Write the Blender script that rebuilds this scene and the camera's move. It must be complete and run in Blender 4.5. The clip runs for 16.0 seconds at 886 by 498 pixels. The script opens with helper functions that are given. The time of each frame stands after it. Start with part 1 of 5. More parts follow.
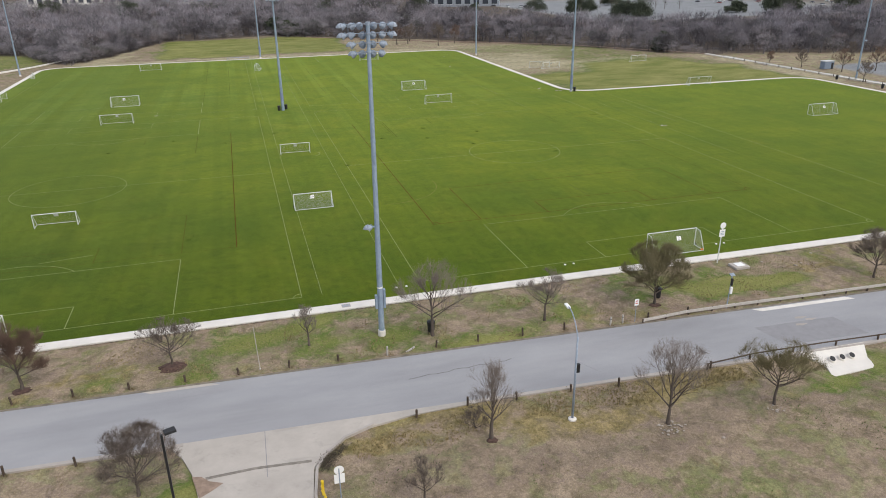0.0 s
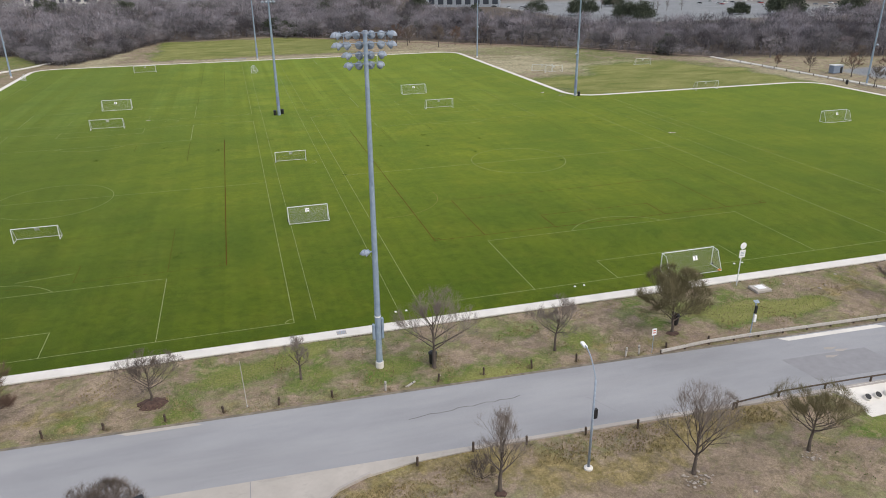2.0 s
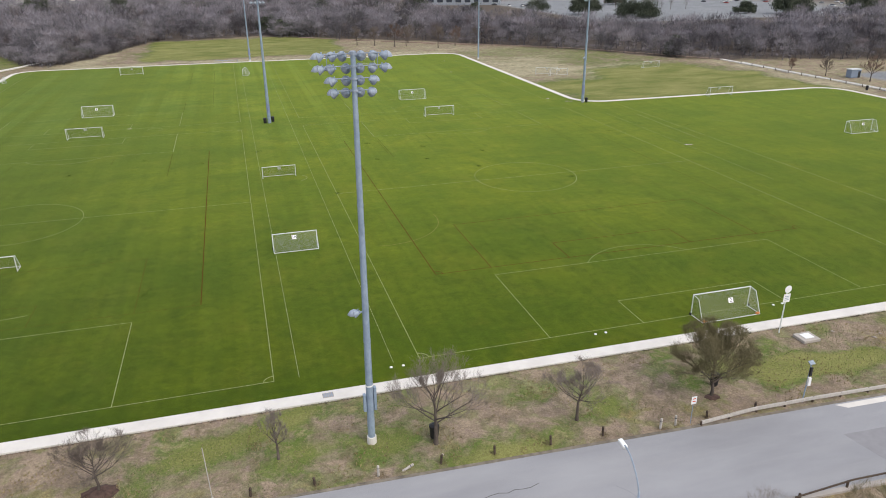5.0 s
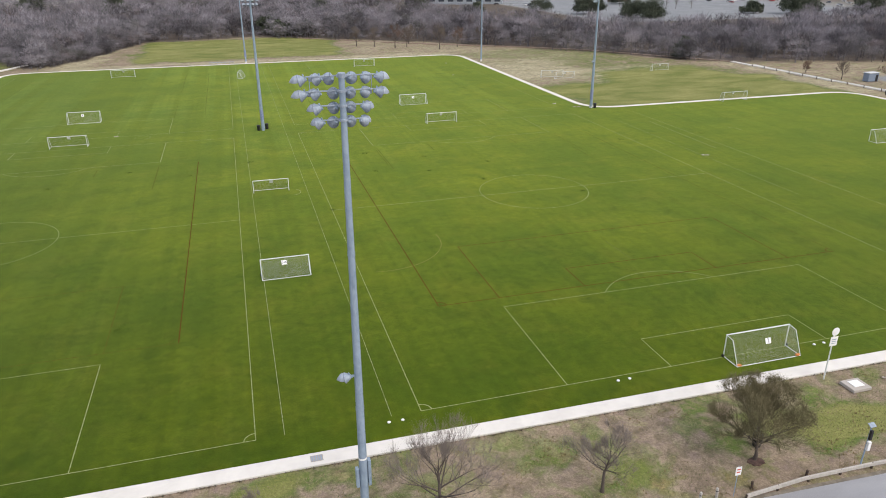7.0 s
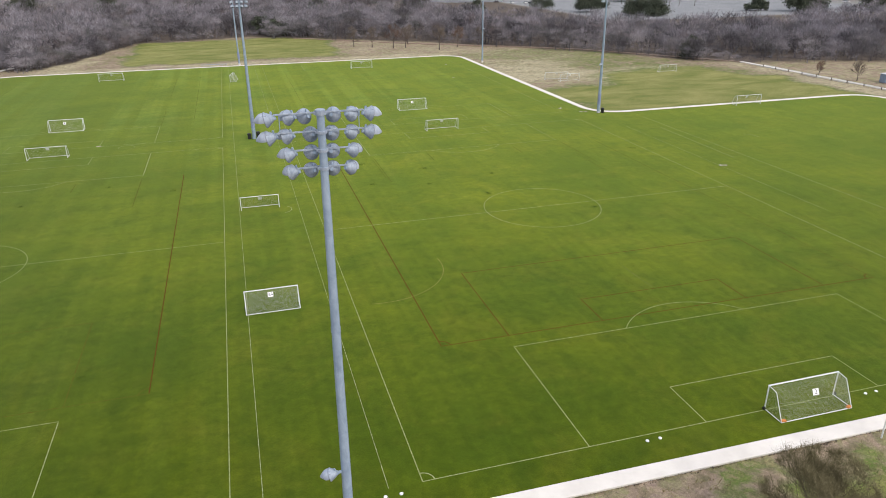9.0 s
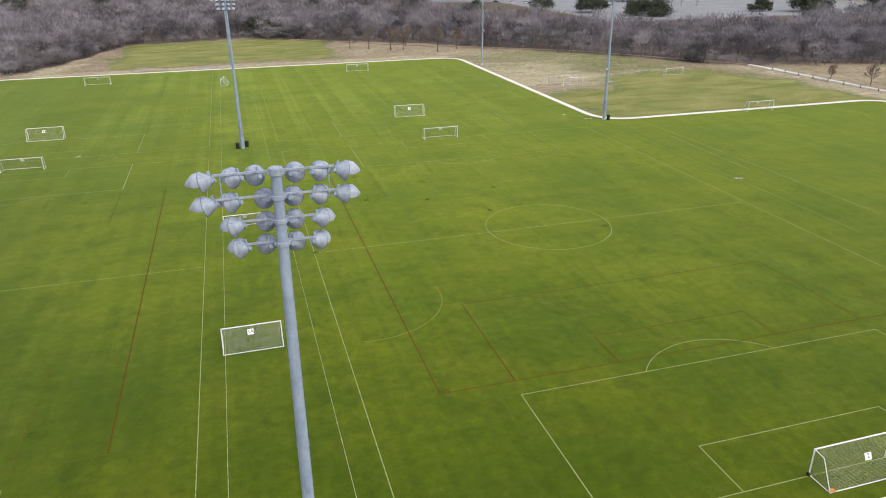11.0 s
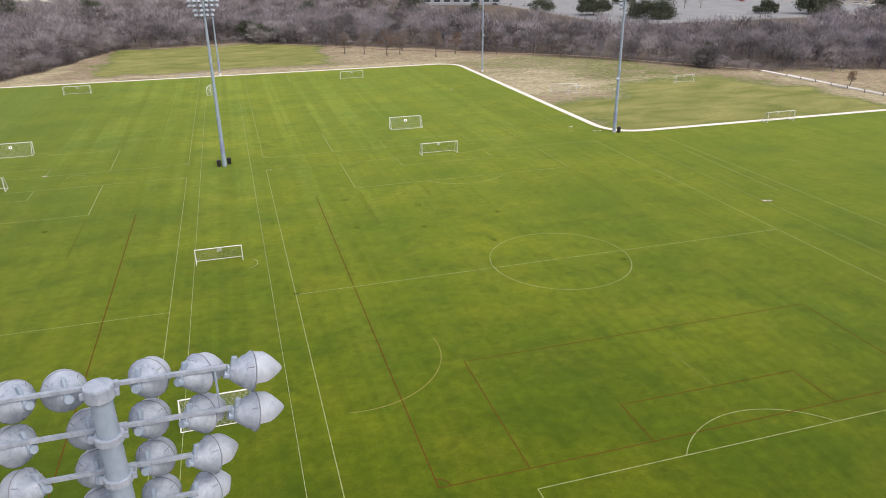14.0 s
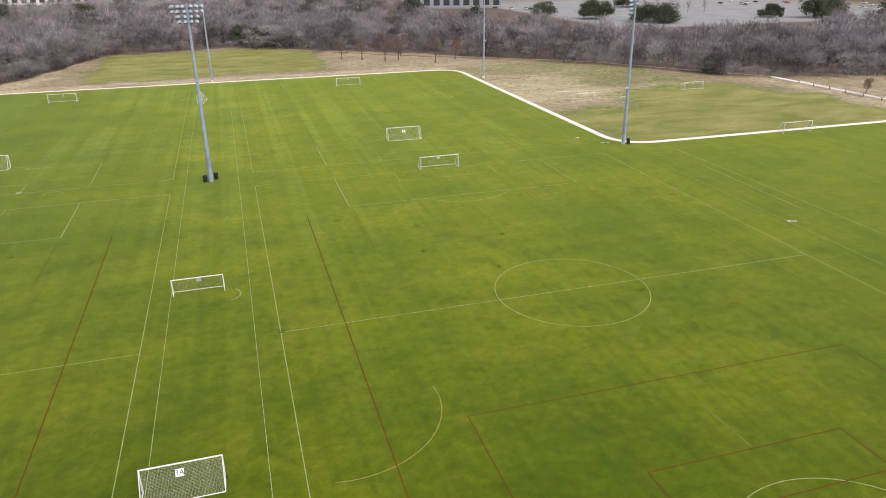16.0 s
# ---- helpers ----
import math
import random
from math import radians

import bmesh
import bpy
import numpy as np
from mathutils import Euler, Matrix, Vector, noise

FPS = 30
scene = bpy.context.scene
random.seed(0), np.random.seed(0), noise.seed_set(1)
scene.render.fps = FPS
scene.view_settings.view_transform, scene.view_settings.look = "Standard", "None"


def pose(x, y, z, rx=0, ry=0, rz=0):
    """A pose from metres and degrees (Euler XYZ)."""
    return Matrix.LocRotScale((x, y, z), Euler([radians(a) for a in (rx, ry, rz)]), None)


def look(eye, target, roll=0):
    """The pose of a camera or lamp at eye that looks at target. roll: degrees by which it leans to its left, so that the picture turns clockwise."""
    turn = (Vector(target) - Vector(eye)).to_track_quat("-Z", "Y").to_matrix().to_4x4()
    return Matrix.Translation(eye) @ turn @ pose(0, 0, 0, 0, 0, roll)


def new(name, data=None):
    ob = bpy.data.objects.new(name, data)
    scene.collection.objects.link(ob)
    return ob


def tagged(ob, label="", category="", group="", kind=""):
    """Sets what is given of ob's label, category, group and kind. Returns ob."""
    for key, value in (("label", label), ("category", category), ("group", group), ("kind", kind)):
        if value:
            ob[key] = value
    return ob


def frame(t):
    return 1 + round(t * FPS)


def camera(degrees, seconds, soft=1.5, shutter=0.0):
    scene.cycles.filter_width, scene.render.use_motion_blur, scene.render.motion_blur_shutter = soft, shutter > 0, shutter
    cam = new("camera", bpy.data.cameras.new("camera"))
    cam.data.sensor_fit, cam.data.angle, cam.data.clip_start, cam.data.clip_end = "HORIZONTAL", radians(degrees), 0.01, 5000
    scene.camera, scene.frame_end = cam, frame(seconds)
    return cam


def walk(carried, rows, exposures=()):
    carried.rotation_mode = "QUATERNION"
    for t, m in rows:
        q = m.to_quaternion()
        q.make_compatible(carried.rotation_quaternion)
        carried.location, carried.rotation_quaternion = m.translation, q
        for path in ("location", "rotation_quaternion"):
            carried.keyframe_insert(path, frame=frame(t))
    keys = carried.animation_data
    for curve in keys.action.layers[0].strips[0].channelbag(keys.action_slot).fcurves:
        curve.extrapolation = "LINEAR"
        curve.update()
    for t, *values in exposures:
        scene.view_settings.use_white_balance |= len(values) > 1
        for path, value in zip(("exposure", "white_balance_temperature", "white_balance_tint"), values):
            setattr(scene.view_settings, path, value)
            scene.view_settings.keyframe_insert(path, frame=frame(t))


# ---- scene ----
import itertools
cam = camera(64.4, 16.0, 0.95)
EXPOSURES = [(0, 0.09, 6450, 9), (4, 0.17, 6450, 10), (9, 0.35, 6550, 11), (12.5, 0.45, 6750, 13), (16, 0.52, 7050, 15)]
SKY_STRENGTH = 0.14
SUN_STRENGTH = 1.2
PATH = [
    (0, (-18.495, -75.119, 35.772), (-17.986, -73.339, 35.017), -0.8),
    (0.5, (-18.219, -73.868, 35.805), (-17.71, -72.087, 35.049), -0.8),
    (1, (-17.97, -72.488, 35.849), (-17.46, -70.708, 35.093), -0.7),
    (1.5, (-17.65, -70.996, 35.922), (-17.139, -69.216, 35.166), -0.7),
    (2, (-17.222, -69.387, 36.047), (-16.71, -67.607, 35.291), -0.6),
    (2.5, (-16.78, -67.669, 36.136), (-16.267, -65.891, 35.378), -0.6),
    (3, (-16.319, -65.957, 36.203), (-15.805, -64.179, 35.446), -0.6),
    (3.5, (-15.903, -64.173, 36.332), (-15.389, -62.395, 35.573), -0.6),
    (4, (-15.469, -62.341, 36.431), (-14.954, -60.565, 35.67), -0.5),
    (6.5, (-12.874, -52.149, 36.727), (-12.359, -50.375, 35.96), -0.4),
    (7, (-12.367, -50.004, 36.774), (-11.854, -48.23, 36.006), -0.4),
    (7.5, (-11.852, -47.813, 36.848), (-11.338, -46.039, 36.08), -0.4),
    (8, (-11.303, -45.648, 36.933), (-10.789, -43.875, 36.163), -0.4),
    (8.5, (-10.735, -43.439, 37.002), (-10.222, -41.667, 36.23), -0.5),
    (9, (-10.156, -41.275, 37.041), (-9.643, -39.504, 36.266), -0.6),
    (9.2, (-9.912, -40.43, 37.053), (-9.398, -38.659, 36.277), -0.6),
    (11.5, (-7.19, -31.254, 37.173), (-6.673, -29.486, 36.396), -0.6),
    (12, (-6.603, -29.322, 37.139), (-6.084, -27.553, 36.363), -0.7),
    (12.5, (-6.047, -27.388, 37.14), (-5.529, -25.619, 36.364), -0.7),
    (13, (-5.499, -25.423, 37.102), (-4.98, -23.654, 36.327), -0.6),
    (13.5, (-4.913, -23.456, 37.044), (-4.393, -21.687, 36.27), -0.7),
    (14, (-4.314, -21.463, 36.982), (-3.794, -19.693, 36.209), -0.7),
    (14.5, (-3.682, -19.425, 36.918), (-3.162, -17.654, 36.148), -0.8),
    (15, (-3.12, -17.398, 36.885), (-2.599, -15.627, 36.116), -0.7),
    (15.5, (-2.523, -15.312, 36.867), (-2.001, -13.54, 36.099), -0.8),
    (16, (-1.96, -13.197, 36.889), (-1.438, -11.425, 36.123), -0.7),
]
walk(cam, [(t, look(eye, target, roll)) for t, eye, target, roll in PATH], EXPOSURES)

# ---------------------------------------------------------------- sky and sun
world = bpy.data.worlds.new("overcast")
scene.world = world
world.use_nodes = True
wn = world.node_tree
sky = wn.nodes.new("ShaderNodeTexSky")
sky.sky_type = "NISHITA"
sky.sun_disc = False
sky.sun_elevation = radians(48)
sky.sun_rotation = radians(150)
sky.air_density, sky.dust_density, sky.ozone_density = 1.0, 5.0, 1.0
soften = wn.nodes.new("ShaderNodeMixRGB")
soften.inputs["Fac"].default_value = 0.55
soften.inputs["Color2"].default_value = (6.2, 6.4, 6.9, 1)
wn.links.new(sky.outputs[0], soften.inputs["Color1"])
wn.links.new(soften.outputs[0], wn.nodes["Background"].inputs[0])
wn.nodes["Background"].inputs[1].default_value = SKY_STRENGTH
sun_data = bpy.data.lights.new("sun", "SUN")
sun_data.energy, sun_data.angle, sun_data.color = SUN_STRENGTH, radians(35), (1.0, 0.96, 0.9)
sun = new("sun", sun_data)
sun.matrix_world = look((30, -52, 66), (0, 0, 0))

# ---------------------------------------------------------------- materials


class Nodes:
    """Short hand for a node material."""

    def __init__(self, name, rough=0.9, metal=0.0, spec=0.3):
        self.mat = bpy.data.materials.new(name)
        self.mat.use_nodes = True
        self.t = self.mat.node_tree
        self.b = self.t.nodes["Principled BSDF"]
        self.b.inputs["Roughness"].default_value = rough
        self.b.inputs["Metallic"].default_value = metal
        self.b.inputs["Specular IOR Level"].default_value = spec
        self.pos = self.t.nodes.new("ShaderNodeNewGeometry").outputs["Position"]

    def node(self, kind, **kw):
        n = self.t.nodes.new(kind)
        for k, v in kw.items():
            n.inputs[k].default_value = v
        return n

    def put(self, out, n, socket):
        self.t.links.new(out, n.inputs[socket])

    def noise(self, scale, detail=4, rough=0.6, stretch=None, dist=0.0):
        n = self.node("ShaderNodeTexNoise", Scale=scale, Detail=detail, Roughness=rough, Distortion=dist)
        src = self.pos
        if stretch:
            m = self.node("ShaderNodeMapping")
            m.inputs["Scale"].default_value = stretch
            self.put(src, m, "Vector")
            src = m.outputs[0]
        self.put(src, n, "Vector")
        return n.outputs["Fac"]

    def ramp(self, fac, a, b, ca=(0, 0, 0), cb=(1, 1, 1)):
        r = self.t.nodes.new("ShaderNodeValToRGB")
        r.color_ramp.elements[0].position, r.color_ramp.elements[1].position = a, b
        r.color_ramp.elements[0].color, r.color_ramp.elements[1].color = (*ca, 1), (*cb, 1)
        self.put(fac, r, "Fac")
        return r.outputs[0]

    def mix(self, fac, c1, c2, kind="MIX"):
        n = self.t.nodes.new("ShaderNodeMixRGB")
        n.blend_type = kind
        for v, s in ((fac, "Fac"), (c1, "Color1"), (c2, "Color2")):
            if isinstance(v, (int, float)):
                n.inputs[s].default_value = v
            elif isinstance(v, tuple):
                n.inputs[s].default_value = (*v, 1)
            else:
                self.put(v, n, s)
        return n.outputs[0]

    def attr(self, name):
        n = self.t.nodes.new("ShaderNodeAttribute")
        n.attribute_name = name
        return n.outputs["Fac"]

    def island(self):
        return self.t.nodes.new("ShaderNodeNewGeometry").outputs["Random Per Island"]

    def each(self):
        return self.t.nodes.new("ShaderNodeObjectInfo").outputs["Random"]

    def bump(self, height, strength=0.3, distance=0.05):
        n = self.node("ShaderNodeBump", Strength=strength, Distance=distance)
        self.put(height, n, "Height")
        self.put(n.outputs[0], self.b, "Normal")

    def done(self, colour):
        if isinstance(colour, tuple):
            self.b.inputs["Base Color"].default_value = (*colour, 1)
        else:
            self.put(colour, self.b, "Base Color")
        return self.mat


def plain(name, c, rough=0.6, metal=0.0, var=0.2, scale=3.0, spec=0.4):
    n = Nodes(name, rough, metal, spec)
    dark = tuple(v * (1 - var) for v in c)
    light = tuple(min(1, v * (1 + var)) for v in c)
    col = n.mix(n.ramp(n.noise(scale, 6), 0.3, 0.7), dark, light)
    n.bump(n.noise(scale * 14, 3), 0.12, 0.01)
    return n.done(col)


def turf_material():
    n = Nodes("pitch_turf", 1.0, 0, 0.04)
    n.b.inputs["Sheen Weight"].default_value = 0.36
    n.b.inputs["Sheen Roughness"].default_value = 0.45
    n.b.inputs["Sheen Tint"].default_value = (0.67, 0.82, 0.21, 1)

    def tint(a, mask, factor):
        return n.mix(1.0, a, n.mix(mask, (1, 1, 1), factor), "MULTIPLY")

    def span(axis_value, lo, hi):
        m = n.node("ShaderNodeMapRange")
        n.put(axis_value, m, 0)
        for k, v in ((1, lo), (2, hi), (3, 0.0), (4, 1.0)):
            m.inputs[k].default_value = v
        return m.outputs[0]

    a = n.mix(n.ramp(n.noise(0.05, 5, 0.6), 0.36, 0.64), (0.058, 0.099, 0.0072), (0.106, 0.138, 0.009))
    yellow = n.ramp(n.noise(0.14, 7, 0.68, dist=0.5), 0.49, 0.72)
    a = n.mix(n.mix(1.0, yellow, (0.5, 0.5, 0.5), "MULTIPLY"), a, (0.146, 0.146, 0.018))
    deep = n.ramp(n.noise(0.19, 6, 0.64, None, 0.3), 0.5, 0.7)
    a = n.mix(n.mix(1.0, deep, (0.72, 0.72, 0.72), "MULTIPLY"), a, (0.04, 0.076, 0.006))
    # mowing lanes along the length, patchy in strength, and faint passes across
    some = n.ramp(n.noise(0.018, 3, 0.5), 0.34, 0.58)
    north = n.node("ShaderNodeSeparateXYZ")
    n.put(n.pos, north, 0)
    some = n.mix(1.0, some, n.mix(span(north.outputs[1], 70.0, 135.0), (0.18, 0.18, 0.18), (1, 1, 1)), "MULTIPLY")
    some = n.mix(1.0, some, n.mix(span(north.outputs[0], 40.0, 70.0), (1, 1, 1), (0.35, 0.35, 0.35)), "MULTIPLY")
    lanes = n.ramp(n.noise(0.24, 1, 0.4, (1, 0.005, 1)), 0.47, 0.55)
    a = tint(a, n.mix(1.0, lanes, some, "MULTIPLY"), (1.32, 1.33, 2.7))
    fine_lane = n.ramp(n.noise(0.75, 1, 0.4, (1, 0.01, 1)), 0.48, 0.56)
    a = tint(a, fine_lane, (0.9, 0.925, 0.9))
    cross = n.ramp(n.noise(0.3, 2, 0.5, (0.035, 1, 1)), 0.48, 0.58)
    a = tint(a, cross, (0.93, 0.94, 0.93))
    swath = n.ramp(n.noise(0.07, 4, 0.6, (0.45, 1.3, 1), 0.6), 0.5, 0.66)
    a = tint(a, swath, (1.13, 1.1, 1.2))
    # turf darker on the western pitch, along the road and far east, yellower between
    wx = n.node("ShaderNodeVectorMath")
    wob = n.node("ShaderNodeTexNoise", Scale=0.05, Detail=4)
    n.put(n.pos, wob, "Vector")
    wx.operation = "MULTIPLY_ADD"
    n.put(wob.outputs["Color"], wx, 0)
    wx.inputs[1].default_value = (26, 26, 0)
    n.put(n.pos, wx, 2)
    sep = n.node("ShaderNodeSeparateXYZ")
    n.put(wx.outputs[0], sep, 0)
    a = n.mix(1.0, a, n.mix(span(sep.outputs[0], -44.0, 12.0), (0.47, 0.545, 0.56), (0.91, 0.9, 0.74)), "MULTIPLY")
    a = n.mix(1.0, a, n.mix(span(sep.outputs[1], 20.0, 68.0), (0.76, 0.8, 0.78), (1.08, 1.05, 1.0)), "MULTIPLY")
    a = n.mix(1.0, a, n.mix(span(sep.outputs[0], 52.0, 92.0), (1, 1, 1), (0.84, 0.87, 0.88)), "MULTIPLY")
    tuft = n.noise(0.9, 8, 0.72)
    a = n.mix(0.5, a, n.mix(n.ramp(tuft, 0.33, 0.67), (0.27, 0.3, 0.27), (0.76, 0.73, 0.7)), "OVERLAY")
    clover = n.ramp(n.noise(2.6, 6, 0.7, dist=0.3), 0.56, 0.7)
    a = n.mix(n.mix(1.0, clover, (0.3, 0.3, 0.3), "MULTIPLY"), a, (0.048, 0.085, 0.008))
    blades = n.noise(9.0, 6, 0.82)
    a = n.mix(0.5, a, n.mix(n.ramp(blades, 0.32, 0.68), (0.24, 0.25, 0.24), (0.77, 0.76, 0.72)), "OVERLAY")
    n.bump(blades, 0.5, 0.04)
    return n.done(a)


def ground_material():
    n = Nodes("open_ground", 1.0, 0, 0.1)
    dry = n.mix(n.ramp(n.noise(0.35, 6, 0.65), 0.32, 0.68), (0.215, 0.165, 0.125), (0.35, 0.278, 0.205))
    dry = n.mix(n.ramp(n.noise(0.9, 7, 0.7, dist=0.4), 0.5, 0.7), dry, (0.225, 0.17, 0.15))
    grn = n.mix(n.ramp(n.noise(0.6, 6, 0.7), 0.3, 0.7), (0.068, 0.125, 0.021), (0.16, 0.19, 0.058))
    patch = n.node("ShaderNodeMath")
    patch.operation = "MULTIPLY_ADD"
    n.put(n.noise(0.42, 7, 0.66, None, 0.4), patch, 0)
    patch.inputs[1].default_value = 3.0
    patch.inputs[2].default_value = -1.5
    streak = n.node("ShaderNodeMath")
    streak.operation = "MULTIPLY_ADD"
    n.put(n.noise(0.07, 5, 0.65, (0.5, 1.5, 1), 0.5), streak, 0)
    streak.inputs[1].default_value = 1.0
    streak.inputs[2].default_value = -0.5
    both = n.node("ShaderNodeMath")
    n.put(patch.outputs[0], both, 0)
    n.put(streak.outputs[0], both, 1)
    add = n.node("ShaderNodeMath")
    n.put(patch.outputs[0], add, 0)
    n.put(n.attr("green"), add, 1)
    col = n.mix(n.ramp(add.outputs[0], 0.2, 0.8), dry, grn)
    sand = n.mix(n.ramp(n.noise(0.12, 6, 0.6, (0.5, 1.4, 1)), 0.3, 0.7), (0.29, 0.262, 0.165), (0.47, 0.425, 0.3))
    adds = n.node("ShaderNodeMath")
    n.put(both.outputs[0], adds, 0)
    n.put(n.attr("sand"), adds, 1)
    col = n.mix(n.ramp(adds.outputs[0], 0.15, 0.8), col, sand)
    straw = n.mix(n.ramp(n.noise(1.1, 7, 0.7), 0.35, 0.65), (0.15, 0.125, 0.05), (0.335, 0.265, 0.14))
    adds = n.node("ShaderNodeMath")
    n.put(patch.outputs[0], adds, 0)
    n.put(n.attr("straw"), adds, 1)
    col = n.mix(n.ramp(adds.outputs[0], 0.2, 0.7), col, straw)
    blotch = n.ramp(n.noise(0.75, 7, 0.68, None, 0.5), 0.49, 0.62)
    col = n.mix(n.mix(1.0, blotch, (0.6, 0.6, 0.6), "MULTIPLY"), col, (0.13, 0.108, 0.066))
    pale = n.ramp(n.noise(0.6, 6, 0.7, (1, 1.4, 1)), 0.56, 0.7)
    col = n.mix(n.mix(1.0, pale, (0.55, 0.55, 0.55), "MULTIPLY"), col, (0.36, 0.285, 0.215))
    mown = n.mix(n.ramp(n.noise(0.11, 5, 0.6, (0.6, 1.2, 1), 0.4), 0.35, 0.65), (0.137, 0.16, 0.044), (0.245, 0.24, 0.09))
    bare = n.node("ShaderNodeMath")
    bare.operation = "SUBTRACT"
    n.put(n.attr("green"), bare, 0)
    n.put(n.attr("sand"), bare, 1)
    worn = n.node("ShaderNodeMath")
    n.put(bare.outputs[0], worn, 0)
    n.put(streak.outputs[0], worn, 1)
    col = n.mix(n.ramp(worn.outputs[0], 0.6, 1.15), col, mown)
    litter = n.mix(n.ramp(n.noise(0.25, 6, 0.7), 0.3, 0.7), (0.075, 0.062, 0.055), (0.14, 0.115, 0.1))
    col = n.mix(n.attr("litter"), col, litter)
    lot = n.mix(n.ramp(n.noise(0.06, 4, 0.6), 0.3, 0.7), (0.2, 0.21, 0.228), (0.27, 0.28, 0.298))
    col = n.mix(n.attr("paved"), col, lot)
    fine = n.noise(5.0, 7, 0.8)
    col = n.mix(0.6, col, n.mix(n.ramp(fine, 0.32, 0.68), (0.2, 0.2, 0.2), (0.8, 0.8, 0.78)), "OVERLAY")
    col = n.mix(0.4, col, n.mix(n.ramp(n.noise(16.0, 4, 0.8), 0.3, 0.7), (0.15, 0.15, 0.15), (0.85, 0.85, 0.82)), "OVERLAY")
    n.bump(n.noise(4.0, 6, 0.75), 0.7, 0.08)
    return n.done(col)


def asphalt_material():
    n = Nodes("asphalt", 0.85, 0, 0.3)
    c = n.mix(n.ramp(n.noise(0.12, 5, 0.6, (0.5, 1.6, 1)), 0.3, 0.7), (0.25, 0.252, 0.268), (0.35, 0.352, 0.368))
    track = n.ramp(n.noise(0.5, 4, 0.6, (0.05, 1, 1)), 0.45, 0.65)
    c = n.mix(n.mix(1.0, track, (0.4, 0.4, 0.4), "MULTIPLY"), c, (0.345, 0.342, 0.35))
    spot = n.ramp(n.noise(0.7, 6, 0.75, (0.4, 1, 1)), 0.66, 0.74)
    c = n.mix(n.mix(1.0, spot, (0.5, 0.5, 0.5), "MULTIPLY"), c, (0.39, 0.375, 0.36))
    c = n.mix(0.35, c, n.mix(n.ramp(n.noise(25, 4, 0.8), 0.3, 0.7), (0.25, 0.25, 0.25), (0.75, 0.75, 0.75)), "OVERLAY")
    n.bump(n.noise(30, 3, 0.7), 0.3, 0.01)
    return n.done(c)


def concrete_material(name, lo, hi, stain=0.35):
    n = Nodes(name, 0.85, 0, 0.3)
    c = n.mix(n.ramp(n.noise(0.3, 6, 0.65), 0.3, 0.7), lo, hi)
    s = n.ramp(n.noise(0.8, 7, 0.72, (0.6, 1, 1), 0.5), 0.55, 0.75)
    c = n.mix(n.mix(1.0, s, (stain,) * 3, "MULTIPLY"), c, tuple(v * 0.55 for v in lo))
    n.bump(n.noise(12, 4), 0.2, 0.01)
    return n.done(c)


def line_material(name, paint, wear):
    n = Nodes(name, 0.95, 0, 0.1)
    f = n.ramp(n.noise(2.4, 6, 0.75), wear - 0.14, wear + 0.16)
    return n.done(n.mix(f, paint, (0.09, 0.125, 0.014)))


def leaf_material(name, a, b, rough=0.8):
    n = Nodes(name, rough, 0, 0.15)
    c = n.mix(n.island(), a, b)
    return n.done(n.mix(n.mix(1.0, n.ramp(n.noise(0.12, 3), 0.35, 0.7), (0.5, 0.5, 0.5), "MULTIPLY"), c, a))


def bark_material(name, a, b):
    n = Nodes(name, 0.95, 0, 0.1)
    c = n.mix(n.ramp(n.noise(6, 5, 0.7, (1, 1, 0.25)), 0.3, 0.7), a, b)
    n.bump(n.noise(20, 4, 0.7, (1, 1, 0.2)), 0.5, 0.02)
    return n.done(c)


def woods_material():
    n = Nodes("bare_woods", 1.0, 0, 0.05)
    c = n.mix(n.ramp(n.attr("tone"), 0.0, 1.0), (0.085, 0.08, 0.088), (0.335, 0.315, 0.345))
    c = n.mix(n.mix(1.0, n.ramp(n.noise(0.11, 2), 0.56, 0.7), (0.5, 0.5, 0.5), "MULTIPLY"), c, (0.215, 0.158, 0.14))
    c = n.mix(n.mix(1.0, n.ramp(n.noise(0.09, 2, 0.5, (1.3, 1, 1)), 0.58, 0.7), (0.55, 0.55, 0.55), "MULTIPLY"), c, (0.11, 0.115, 0.095))
    c = n.mix(0.14, c, n.mix(n.island(), (0.2, 0.2, 0.2), (0.8, 0.8, 0.8)), "OVERLAY")
    return n.done(c)


def weathered(name, lo, hi, scale=5.0):
    n = Nodes(name, 0.55, 0.15, 0.3)
    c = n.mix(n.ramp(n.noise(scale, 7, 0.7, (1, 1, 0.6), 0.8), 0.32, 0.68), lo, hi)
    streak = n.ramp(n.noise(scale * 2.2, 4, 0.7, (1, 1, 0.12)), 0.58, 0.72)
    c = n.mix(n.mix(1.0, streak, (0.35, 0.35, 0.35), "MULTIPLY"), c, tuple(v * 0.6 for v in lo))
    n.bump(n.noise(scale * 3, 4, 0.6), 0.25, 0.02)
    return n.done(c)


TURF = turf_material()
GROUND = ground_material()
ASPHALT = asphalt_material()
TAR = plain("tar_seal", (0.07, 0.065, 0.06), 0.8)
PATCH = plain("old_asphalt_patch", (0.26, 0.257, 0.27), 0.9, 0, 0.08, 1.2)
WALKWAY = concrete_material("pale_walkway_concrete", (0.62, 0.59, 0.55), (0.75, 0.72, 0.67), 0.15)
CONCRETE = concrete_material("driveway_concrete", (0.38, 0.348, 0.315), (0.49, 0.45, 0.41), 0.4)
KERB = concrete_material("kerb_concrete", (0.34, 0.31, 0.28), (0.44, 0.4, 0.37), 0.3)
WHITE_LINE = line_material("worn_white_line", (0.29, 0.33, 0.14), 0.57)
FAINT_LINE = line_material("faded_white_line", (0.36, 0.4, 0.2), 0.53)
